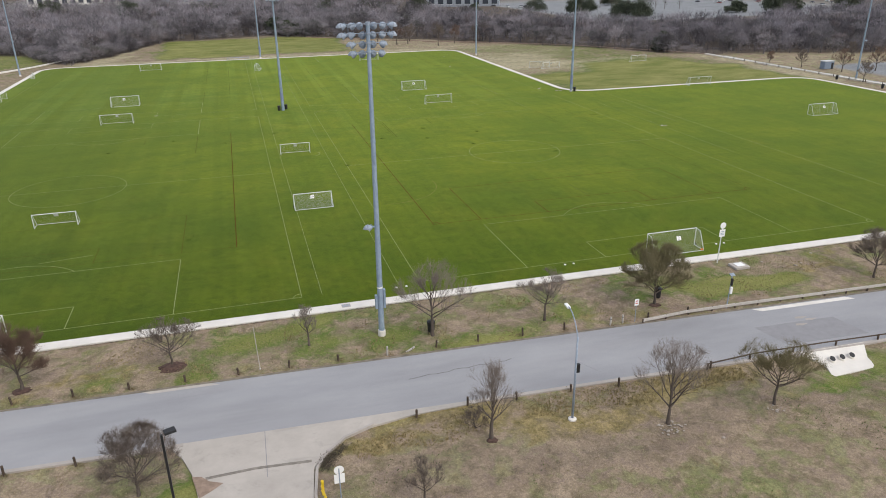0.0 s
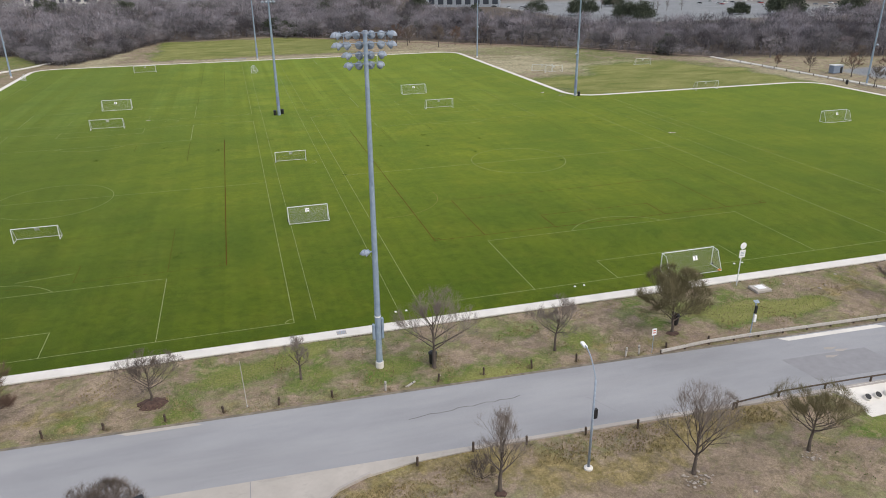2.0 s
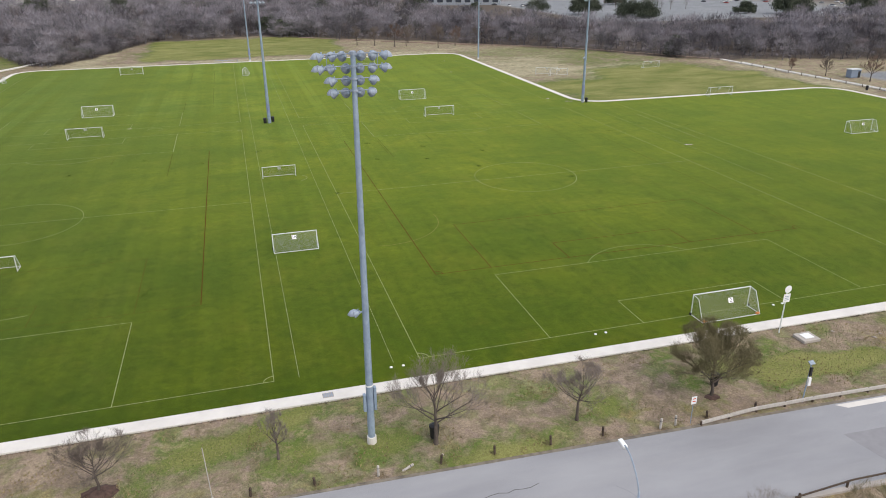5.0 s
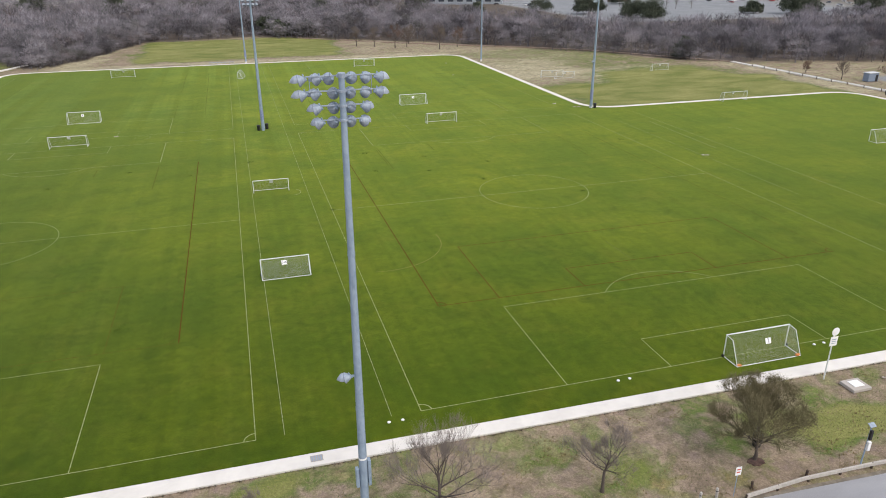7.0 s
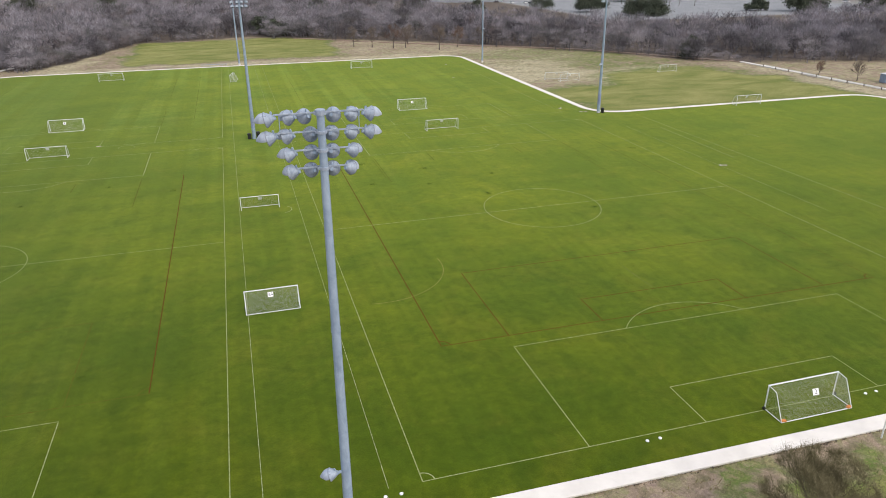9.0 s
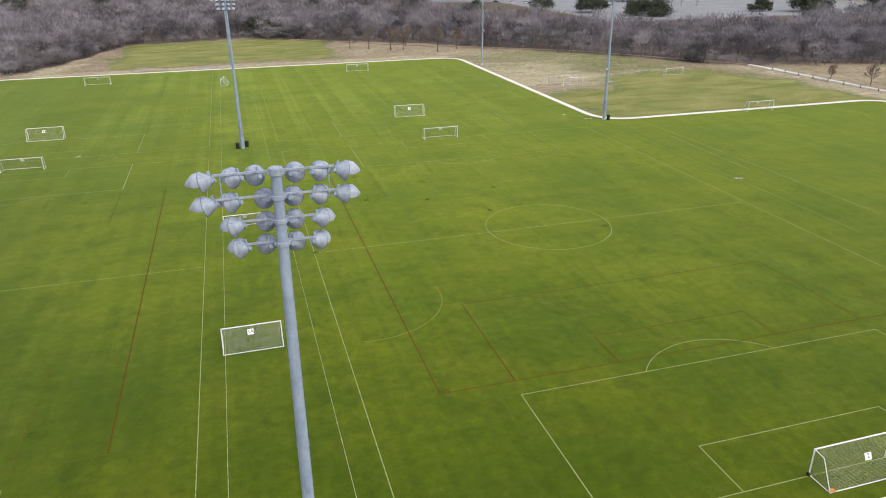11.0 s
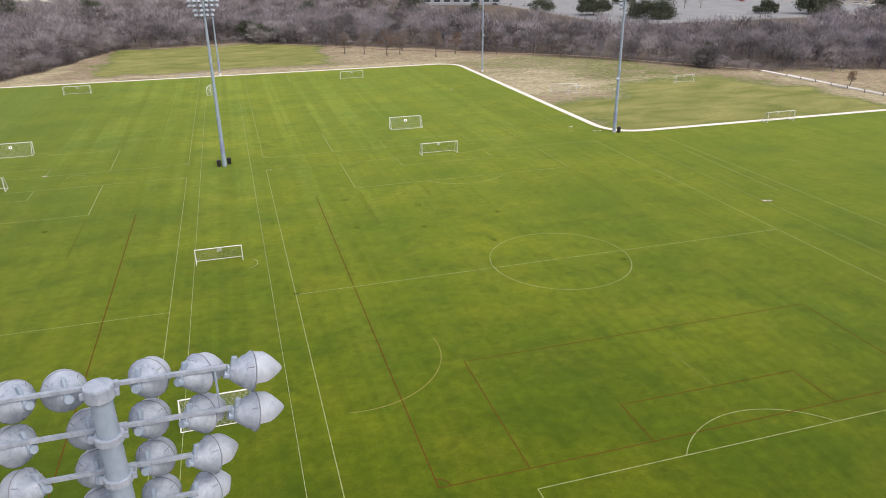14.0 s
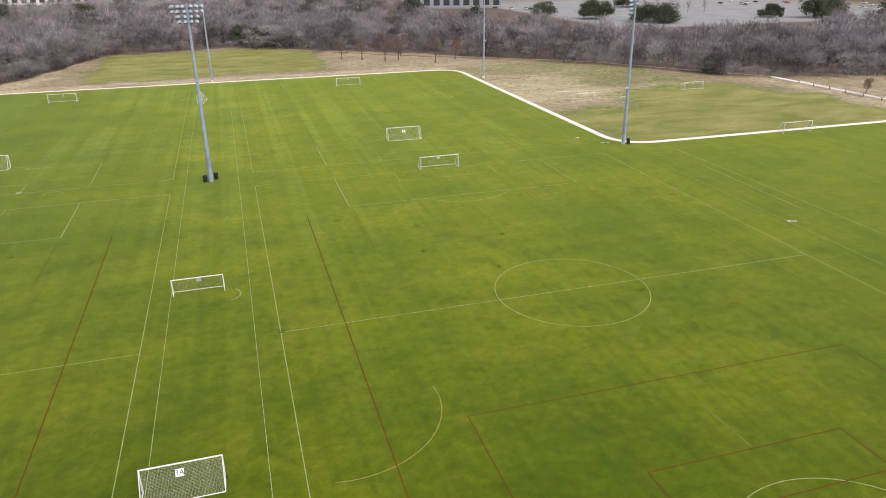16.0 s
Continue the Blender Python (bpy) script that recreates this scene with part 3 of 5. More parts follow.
# red markings of the shorter pitches
for x0, x1, yb, yt, side, rest in ((6.95, 61.9, 18.75, 91.6, RED_LINE, RED_LINE), (-75.6, -21.05, 18.65, 91.6, RED_LINE, FAINT_RED),
                                   (6.7, 61.9, 137.0, 209.5, FAINT_RED, None), (-75.6, -20.7, 137.2, 209.5, FAINT_RED, None)):
    c = (x0 + x1) / 2
    w = 0.105 if rest else 0.06
    line(x0, yb, x0, yt, side if x0 > 0 else FAINT_RED, w), line(x1, yb, x1, yt, side if x0 < 0 else FAINT_RED, w)
    ends = (((yb, 1), (yt, -1)) if rest else ())
    if rest:
        line(x0, yb, x1, yb, rest, 0.1)
        arc(x0, yb, 0.95, 0, 90, rest, 0.1), arc(x1, yb, 0.95, 90, 180, rest, 0.1)
    for y, s in ends:
        far_end = rest if s > 0 else FAINT_RED
        for half_w, deep in ((20.1, 16.3), (9.15, 5.3)):
            line(c - half_w, y, c - half_w, y + s * deep, far_end, 0.095), line(c + half_w, y, c + half_w, y + s * deep, far_end, 0.095)
            if s > 0:
                line(c - half_w, y + s * deep, c + half_w, y + s * deep, far_end, 0.095)
for x in (-28.0, 13.9):
    line(x, 135.7, x, 153, FAINT_RED, 0.065)
line(-28.0, 173, -28.0, 208, FAINT_RED, 0.065), line(13.7, 210, 13.7, 224, FAINT_LINE, 0.12)

walkway_bm = ribbon(bmesh.new(), WALK_LINE, 1.55, -0.1, 0.05)
tagged(new("walkway", mesh_of(walkway_bm, "walkway", WALKWAY)), "pale concrete walkway round the pitches", "walkway", kind="structure")
near_walk = ribbon(bmesh.new(), [(-88.2, -2.98), (157.5, -5.55)], 1.55, -0.1, 0.055)
tagged(new("walkway", mesh_of(near_walk, "walkway", WALKWAY)), "straight pale concrete walkway beside the pitch and verge", "walkway", kind="structure")
far_path = ribbon(bmesh.new(), rounded([(166, 178), (167.2, 150), (168.6, 112), (169.5, 60)], 20), 1.5, -0.4, 0.1)
tagged(new("walkway", mesh_of(far_path, "walkway", WALKWAY)), "pale concrete path between dry lawns", "walkway", kind="structure")
wood_path = ribbon(bmesh.new(), rounded([(166, 178), (150, 200), (129, 231), (97, 256), (60, 282), (20, 318)], 25), 1.6, -0.4, 0.08)
tagged(new("walkway", mesh_of(wood_path, "walkway", EARTH)), "narrow earth-stained path along the woods", "walkway", kind="structure")
west_path = ribbon(bmesh.new(), rounded([(-120, 205), (-94, 236), (-84, 262)], 20), 1.6, -0.4, 0.1)
tagged(new("walkway", mesh_of(west_path, "walkway", WALKWAY)), "pale concrete path leading off to the lawn", "walkway", kind="structure")

# road, kerbs, driveway
X_ROAD = (-400, 400)
road_bm = slab(bmesh.new(), [(X_ROAD[0], ROAD_FAR(X_ROAD[0])), (X_ROAD[0], ROAD_NEAR(X_ROAD[0])), (X_ROAD[1], ROAD_NEAR(X_ROAD[1])), (X_ROAD[1], ROAD_FAR(X_ROAD[1]))], -0.3, 0.0)
road = tagged(new("road", mesh_of(road_bm, "road", ASPHALT)), "grey worn asphalt road with cracks and patches", "road", kind="structure")
for f, s, lab in ((ROAD_FAR, 1, "low stained kerb at the edge of the verge"), (ROAD_NEAR, -1, "pale concrete kerb strip on the driveway's side")):
    w = 0.3 if s > 0 else 0.4
    spans = ((-200, 250),) if s > 0 else ((-200, -26.0), (-1.5, 250))
    for a, b in spans:
        k = ribbon(bmesh.new(), [(a, f(a) + s * w / 2), (b, f(b) + s * w / 2)], w, -0.25, 0.03 if s > 0 else 0.04)
        tagged(new("kerb", mesh_of(k, "kerb", SHOULDER if s > 0 else KERB)), lab, "kerb", kind="structure")
# tar cracks and patches
def on_road(name, bm, mat, label):
    return part(name, bm, mat, road, label)


rng = random.Random(4)
for x0, y0, x1, y1, n in ((-6.3, -20.4, 4.0, -20.0, 16), (9.5, -21.8, 11.2, -24.6, 6)):
    pts = [(x0 + (x1 - x0) * i / n + rng.uniform(-.08, .08), y0 + (y1 - y0) * i / n + rng.uniform(-.14, .14)) for i in range(n + 1)]
    on_road("crack", ribbon(bmesh.new(), pts, 0.05, 0.002, 0.005), TAR if n == 16 else PATCH, "thin tar-sealed crack")
for x0, x1, k0, k1, m in ((30.5, 40, 0.42, 0.85, PATCH), (33, 45, 0.02, 0.09, WALKWAY), (-30, -24, 0.0, 0.05, CONCRETE)):
    q = [(x0, x0), (x1, x1)]
    o = []
    for x, k in ((x0, k0), (x0 + 0.8, k1), (x1 + 0.8, k1), (x1, k0)):
        o.append((x, ROAD_FAR(x) * (1 - k) + ROAD_NEAR(x) * k))
    on_road("patch", slab(bmesh.new(), o, 0.001, 0.005), m, "repaired patch of the road surface")
for x, y, a in ((35.4, -22.6, 60), (37.2, -21.9, 20), (36.4, -21.3, 20)):
    o = [(x + r * math.cos(radians(b)) * 1.1 * (1 if abs(b - 180) > 60 else .5), y + r * 0.28 * math.sin(radians(b))) for b, r in zip(range(0, 360, 40), (1, .6, .8, 1, .7, .9, .6, 1, .8))]
    on_road("stain", slab(bmesh.new(), o, 0.006, 0.009), KERB, "pale scuff of dried mud")

drive_bm = slab(bmesh.new(), [(-27.2, ROAD_NEAR(-27.2) + 0.0), (-26.0, -26.2), (-25.2, -28.4), (-24.7, -31), (-24.6, -150), (-16.9, -150), (-16.6, -33.5), (-16.2, -30.4), (-15.4, -29.2), (-13.6, -27.6), (-11, -26.5), (-7.5, -26.0), (-1.0, ROAD_NEAR(-1.0) - 0.4), (-1.0, ROAD_NEAR(-1.0))], -0.3, 0.012)
driveway = tagged(new("driveway", mesh_of(drive_bm, "driveway", CONCRETE)), "stained grey concrete driveway apron with joints", "driveway", kind="structure")
part("joint", ribbon(bmesh.new(), [(-24.2, -29.2), (-20.5, -29.1), (-16.3, -29.5)], 0.3, 0.013, 0.018), JOINT, driveway, "dark joint in the concrete")
part("joint", ribbon(bmesh.new(), [(-19.6, -24.6), (-19.7, -30.4)], 0.06, 0.013, 0.018), PATCH, driveway, "dark joint in the concrete")
bm = slab(bmesh.new(), [(-25.2, -28.7), (-24.5, -28.9), (-23.9, -29.6), (-22.9, -30.1), (-23.8, -30.8), (-24.6, -31.3)], 0.013, 0.02)
part("stain", bm, EARTH, driveway, "reddish mud stain")
k = ribbon(bmesh.new(), [(-16.7, -150), (-16.45, -33.5), (-16.0, -30.5), (-15.1, -29.0), (-13.4, -27.4), (-10.8, -26.3)], 0.22, -0.2, 0.12)
tagged(new("kerb", mesh_of(k, "kerb", KERB)), "curved concrete kerb of the driveway", "kerb", kind="structure")


# ---------------------------------------------------------------- light masts
def fixture_mesh():
    """A sports floodlight: bowl, rim, and a tapered visor. It looks along +y."""
    m = Matrix.Rotation(radians(-90), 4, "X")
    bowl = spun(bmesh.new(), [(0.07, -0.37), (0.12, -0.355), (0.19, -0.27), (0.265, -0.15), (0.325, -0.03), (0.36, 0.0), (0.36, 0.04), (0.33, 0.045)], 18, m)
    glass = spun(bmesh.new(), [(0.325, 0.041), (0.3, 0.05), (0.15, 0.062)], 18, m)
    visor = bmesh.new()
    rows = []
    shape = ((0.035, 0.34), (0.1, 0.34), (0.23, 0.325), (0.33, 0.265), (0.44, 0.17), (0.53, 0.085), (0.57, 0.03))
    for y, r in shape:
        rows.append([[visor.verts.new((q * math.cos(radians(a)), y, q * math.sin(radians(a)) + 0.05 * y)) for a in range(-12, 193, 17)] for q in (r, r - 0.012)])
    for a, b in zip(rows, rows[1:]):
        for s in (0, 1):
            for i in range(len(a[s]) - 1):
                visor.faces.new((a[s][i], a[s][i + 1], b[s][i + 1], b[s][i]))
    end = rows[-1][0]
    visor.faces.new(end)
    bmesh.ops.recalc_face_normals(visor, faces=visor.faces)
    for k in range(9):
        a = radians(-8 + 24.5 * k)
        bmesh.ops.create_icosphere(visor, subdivisions=1, radius=0.01, matrix=Matrix.Translation((0.325 * math.cos(a), 0.1, 0.325 * math.sin(a))))
    for k in range(20):
        a = 2 * math.pi * k / 20
        bmesh.ops.create_cube(bowl, size=0.014, matrix=Matrix.Translation((0.285 * math.cos(a), -0.12, 0.285 * math.sin(a))) @ Matrix.Rotation(a, 4, "Y"))
    arm = bmesh.new()
    box(arm, (0, -0.3, 0.16), (0.07, 0.1, 0.3), None, 0.02)
    tube(arm, (0, -0.33, -0.04), (0, -0.45, -0.03), 0.085, 0.075, 10)
    box(arm, (0.0, -0.39, 0.05), (0.13, 0.05, 0.18), None, 0.015)
    strap = bmesh.new()
    for r, y in ((0.362, 0.02),):
        for i in range(18):
            a0, a1 = 2 * math.pi * i / 18, 2 * math.pi * (i + 1) / 18
            tube(strap, (r * math.cos(a0), y, r * math.sin(a0)), (r * math.cos(a1), y, r * math.sin(a1)), 0.009, 0.009, 4)
    for a in (40, 140, 270):
        c, d = math.cos(radians(a)), math.sin(radians(a))
        tube(strap, (0.12 * c, -0.35, 0.12 * d), (0.36 * c, 0.02, 0.36 * d), 0.01, 0.01, 4)
    return [(n, mesh_of(b, n, mat)) for n, b, mat in (("bowl", bowl, FIXTURE), ("lens", glass, DARK_GLASS), ("visor", visor, VISOR), ("knuckle", arm, STEEL), ("strap", strap, STRAP))]


FIXTURE_PARTS = fixture_mesh()
for nm, me_ in FIXTURE_PARTS:
    if nm in ("bowl", "visor"):
        me_.shade_smooth()
ROWS = ((0.0, (-1.93, 1.87), (-1.9, -1.07, -0.5, 0.49, 1.13, 1.87)), (-0.8, (-1.93, 1.85), (-1.88, -1.18, -0.32, 0.4, 1.09, 1.84)),
        (-1.6, (-1.22, 1.12), (-1.14, -0.34, 0.38, 1.08)), (-2.4, (-1.18, 1.1), (-1.07, -0.39, 0.36, 0.98)))
YAW_GAIN = (42, 42, 62, 50)


def mast(x, y, height, turn, label, both=False, box_z=3.0, lantern=True, cabinets=True, pad=False, radius=0.31, lean=0.0):
    ob = thing("light_mast", (x, y, 0), label, "light mast", "light masts round the pitches", turn=turn)
    ob.matrix_world = pose(x, y, 0, 0, lean, turn)
    bm = bmesh.new()
    n = 12
    joints = [0, 9.5, 20.5, height]
    for a, b in zip(joints, joints[1:]):
        ra, rb = (radius - (radius - 0.17) * q / height for q in (a, b))
        tube(bm, (0, 0, a), (0, 0, b), ra, rb, n, False)
        if a:
            tube(bm, (0, 0, a - 0.25), (0, 0, a + 0.05), ra + 0.018, ra + 0.018, n, False)
    part("pole", bm, STEEL, ob, "tapered galvanised pole", True)
    bm = spun(bmesh.new(), [(0.2, -0.14), (0.225, -0.12), (0.225, 0.02), (0.215, 0.05), (0.15, 0.075)], 24, Matrix.Translation((0, 0, height)))
    part("cap", bm, FIXTURE, ob)
    bm = spun(bmesh.new(), [(0.4, -0.3), (0.39, 0.45), (0.36, 0.5)], 16)
    part("base", bm, WALKWAY, ob, "pale concrete footing")
    for k, (dz, (b0, b1), xs) in enumerate(ROWS):
        z = height - 0.12 + dz
        bm = box(bmesh.new(), ((b0 + b1) / 2, 0.25, z), (b1 - b0, 0.07, 0.07), None, 0.006)
        box(bm, (0, 0.2, z), (0.5, 0.1, 0.16), None, 0.01)
        bar = part("crossbar", bm, FIXTURE, ob)
        bm = bmesh.new()
        spun(bm, [(0.205, -0.07), (0.225, -0.06), (0.225, 0.06), (0.205, 0.07)], 16, Matrix.Translation((0, 0, z)))
        box(bm, (0.24, 0, z), (0.08, 0.06, 0.1)), box(bm, (-0.24, 0, z), (0.08, 0.06, 0.1))
        part("collar", bm, FIXTURE, ob)
        for i, fx in enumerate(xs):
            yaw = -math.copysign(14 + YAW_GAIN[k] * max(0, abs(fx) - 0.35), fx)
            for s in ((1, -1) if both else (1,)):
                hook = new("floodlight")
                hook.parent = ob
                hook.matrix_local = pose(fx, 0.25, z - 0.05, 0, 0, (yaw if s > 0 else 180 - yaw)) @ pose(0, 0.36, -0.15, -13) @ Matrix.Scale(0.94, 4)
                for nm, me in FIXTURE_PARTS:
                    p = new(nm, me)
                    p.parent = hook
    for sx in (-1.72, 1.68):
        bm = tube(bmesh.new(), (sx, 0.25, height - 0.12), (sx, 0.25, height - 0.92), 0.022, 0.022, 6)
        part("tie_rod", bm, STEEL, ob)
    if lantern:
        bm = tube(bmesh.new(), (0, 0, 11.95), (-0.55, -0.1, 11.95), 0.05, 0.04, 8)
        box(bm, (-0.3, -0.05, 11.95), (0.25, 0.08, 0.12))
        part("bracket", bm, STEEL, ob)
        hook = new("floodlight")
        hook.parent = ob
        hook.matrix_local = pose(-0.45, -0.1, 11.95, 0, 0, 75) @ pose(0, 0.38, -0.1, -16)
        for nm, me in FIXTURE_PARTS:
            p = new(nm, me)
            p.parent = hook
    if cabinets:
        for sx, z0, z1 in ((-0.42, 3.0, 4.5), (0.42, 3.0, 5.1)):
            bm = box(bmesh.new(), (sx, 0.05, (z0 + z1) / 2), (0.22, 0.42, z1 - z0), None, 0.02)
            box(bm, (sx * 0.75, 0, z0 + 0.2), (0.2, 0.1, 0.08)), box(bm, (sx * 0.75, 0, z1 - 0.2), (0.2, 0.1, 0.08))
            part("ballast_cabinet", bm, STEEL, ob, "grey electrical cabinet")
        part("band", tube(bmesh.new(), (0, 0, 5.3), (0, 0, 5.45), 0.302, 0.302, 12, False), PLATE, ob, "white band")
    if pad:
        part("pad", tube(bmesh.new(), (0, 0, 2.2), (0, 0, 4.7), 0.4, 0.4, 12), BLUE, ob, "blue-grey cover round the pole")
    return ob


mast(-6.975, -11.25, 30.95, 0, "tall galvanised light mast with twenty hooded floodlights above the verge", lean=0.29)
mast(-7.4, 115.6, 30.2, 0, "tall galvanised light mast between pitches with bins at its foot", True, lantern=False, cabinets=False, pad=True, radius=0.42)
mast(76.0, 115.7, 29.0, 45, "galvanised light mast at the bend of the walkway", False, lantern=True, cabinets=False, pad=True, radius=0.4)
mast(78.3, 209.5, 30.0, 90, "far galvanised light mast beside the walkway", False, lantern=True, cabinets=False)
mast(-7.6, 233.4, 30.0, 180, "far galvanised light mast beyond the pitches", False, lantern=False, cabinets=False, pad=True)
mast(168.0, 104.0, 30.0, 90, "far galvanised light mast by the parking lot", False, cabinets=False)
mast(-92.2, 213.0, 30.0, -90, "far galvanised light mast beside the path", False, cabinets=False)


def bin_at(x, y, label="black plastic litter bin beside a light mast"):
    ob = thing("litter_bin", (x, y, 0.0), label, "bin", "black litter bins")
    part("body", spun(bmesh.new(), [(0.3, 0), (0.36, 0.15), (0.4, 1.0), (0.42, 1.02), (0.42, 1.1)], 14), BLACK, ob)
    part("lid", spun(bmesh.new(), [(0.44, 1.1), (0.42, 1.2), (0.2, 1.32)], 14), BLACK, ob)


for q in ((-8.4, 115.7), (-6.5, 116.9), (76.9, 115.3), (163.0, 106.5), (162.2, 88.5), (24.8, -12.4), (-1.95, -12.3)):
    bin_at(*q)


# ---------------------------------------------------------------- goals
def net_panel(bm, a, b, c, d, step=0.13, w=0.011):
    """Crossing cords over the four-sided panel a b c d (a-b below, d-c above)."""
    a, b, c, d = map(Vector, (a, b, c, d))
    n = ((b - a).cross(d - a)).normalized()

    def cord(p, q):
        u = (q - p).normalized()
        s = u.cross(n) * w / 2
        bm.faces.new([bm.verts.new(v) for v in (p - s, p + s, q + s, q - s)])

    for p0, p1, q0, q1 in ((a, b, d, c), (a, d, b, c)):
        k = max(2, round(max((p1 - p0).length, (q1 - q0).length) / step))
        for i in range(k + 1):
            f = i / k
            cord(p0.lerp(p1, f), q0.lerp(q1, f))
    return bm


def goal(x, y, width, height, label, turn=0, top=0.9, base=2.0, number="", bags=False, wheels=False, cord=0.0075, plate=True, net=NET, step=0.1):
    """A goal whose mouth looks along +y, centred on its line; the net runs back to -y."""
    ob = thing("football_goal", (x, y, PITCH_Z), label, "goal", "goals on the pitches", turn=turn)
    h, w, r = height, width / 2, 0.06
    for s in (-1, 1):
        part("post", tube(bmesh.new(), (s * w, 0, 0), (s * w, 0, h), r, r, 10), WHITE_TUBE, ob)
        bm = pipe(bmesh.new(), [(s * w, 0, h), (s * w, -top, h - 0.12 * top), (s * w, -base, 0.05)], 0.035)
        part("back_stay", bm, WHITE_TUBE, ob)
        part("ground_bar", tube(bmesh.new(), (s * w, 0, 0.05), (s * w, -base, 0.05), 0.04, 0.04, 8), WHITE_TUBE, ob)
        bm = net_panel(bmesh.new(), (s * w, 0, 0.05), (s * w, -base, 0.05), (s * w, -top, h - 0.12 * top), (s * w, 0, h), step, cord)
        part("side_net", bm, net, ob)
        if wheels:
            m = Matrix.Translation((s * (w + 0.12), -0.05, 0.16)) @ Matrix.Rotation(radians(90), 4, "Y")
            part("wheel", spun(bmesh.new(), [(0.06, -0.06), (0.16, -0.05), (0.16, 0.05), (0.06, 0.06)], 14, m), BLACK, ob)
        if bags:
            bm = box(bmesh.new(), (s * (w - 0.25), -base + 0.1, 0.14), (0.5, 0.3, 0.22), Matrix.Rotation(radians(12 * s), 4, "Z"), 0.09)
            part("sandbag", bm, ORANGE, ob, "orange sandbag")
    part("crossbar", tube(bmesh.new(), (-w - 0.05, 0, h), (w + 0.05, 0, h), r, r, 10), WHITE_TUBE, ob)
    part("back_bar", tube(bmesh.new(), (-w, -base, 0.05), (w, -base, 0.05), 0.04, 0.04, 8), WHITE_TUBE, ob)
    zt = h - 0.12 * top
    bm = net_panel(bmesh.new(), (-w, -base, 0.05), (w, -base, 0.05), (w, -top, zt), (-w, -top, zt), step, cord)
    if top > 0.15:
        net_panel(bm, (-w, -top, zt), (w, -top, zt), (w, 0, h), (-w, 0, h), step, cord)
    part("net", bm, net, ob)
    if plate:
        # the plate hangs on the net, facing back
        f = 0.22
        p = Vector((-0.12 if not bags else 0.25, -top - (base - top) * f - 0.03, zt * (1 - f)))
        tilt = math.atan2(base - top, zt)
        m = Matrix.Translation(p) @ Matrix.Rotation(radians(90) - tilt, 4, "X")
        bm = box(bmesh.new(), (0, 0, 0), (0.62, 0.56, 0.02), None, 0.004)
        pl = part("number_plate", bm, PLATE, ob, "white square plate with a dark number" if number else "white square plate")
        pl.matrix_local = m
        if number:
            tx = new("lettering", text_mesh(number, 0.56, INK))
            tx.parent = pl
            tx.matrix_local = pose(0, 0, 0.016)
        else:
            part("print", box(bmesh.new(), (0, 0, 0.013), (0.24, 0.3, 0.006)), INK, pl)
    return ob


goal(34.6, 0.1, 7.32, 2.44, "white tube football goal with white net and orange sandbags", number="2", bags=True, wheels=True, base=2.1, top=0.95)
goal(-8.95, 33.3, 5.95, 2.12, "smaller white football goal standing in the lane between pitches", number="3A", top=0.12, base=1.7, wheels=True, net=GREY_NET)
goal(-8.55, 67.9, 5.85, 2.1, "smaller white football goal facing the road", 180, 0.12, 1.2, net=GREY_NET)
goal(-48.3, 0.1, 7.32, 2.44, "white tube football goal beside the walkway and a tree", base=2.1)
goal(-46.7, 35.5, 5.9, 2.1, "smaller white football goal facing the road", 180, 0.4, 1.6)
for x, y, t, lab in ((-47.6, 111.3, 180, "white football goal facing the road, beside another goal"), (-48.6, 138.3, 0, "white football goal with its back to the road"),
                     (34.0, 110.4, 180, "white football goal facing the road at the pitch's end"), (33.2, 136.3, 0, "white football goal with its back to the road"),
                     (-48.1, 209.5, 180, "far white football goal near the walkway"), (33.4, 209.2, 180, "far white football goal near the walkway"),
                     (118.8, 65.4, 0, "white football goal with its back to the road"), (117.4, 112.2, 180, "white football goal at the edge of the walkway")):
    goal(x, y, 7.32, 2.44, lab, t, cord=0.014, step=0.24)
goal(89.9, 160.5, 6.3, 2.3, "white football goal on the bare ground", 180, 0.3, 1.5, cord=0.012, step=0.3)
goal(87.2, 164.5, 7.3, 2.3, "white football goal stored on the bare ground", 170, 0.3, 1.5, cord=0.02, step=0.2)
goal(128.4, 166.3, 6.2, 2.3, "white football goal at the edge of the outfield", 180, 0.3, 1.5, cord=0.01, step=0.3)
goal(-10.9, 197.5, 5.5, 2.1, "white football goal standing sideways in the lane", 80, 0.5, 1.6, cord=0.02, step=0.2, plate=False)
goal(-84.0, 159.2, 5.9, 2.1, "white football goal standing sideways by the walkway", -90, 0.3, 1.5, cord=0.012, step=0.26, plate=False)
goal(-86.2, 205.8, 3.8, 1.6, "small white training goal by the walkway", -70, 0.3, 1.2, cord=0.012, step=0.26, plate=False)


# ---------------------------------------------------------------- roadside things
def bollard(x, y, h, mat, label, lean=0.0):
    ob = thing("bollard", (x, y, -0.1), label, "bollard", "posts along the road")
    POST_FEET.append((x, y))
    bm = spun(bmesh.new(), [(0.1, 0), (0.1, h * 0.96), (0.07, h)], 8, Matrix.Rotation(radians(lean), 4, "Y"))
    part("post", bm, mat, ob)
    bm = spun(bmesh.new(), [(0.104, h * 0.72), (0.104, h * 0.78)], 8, Matrix.Rotation(radians(lean), 4, "Y"))
    part("band", bm, BLACK, ob, "dark band")


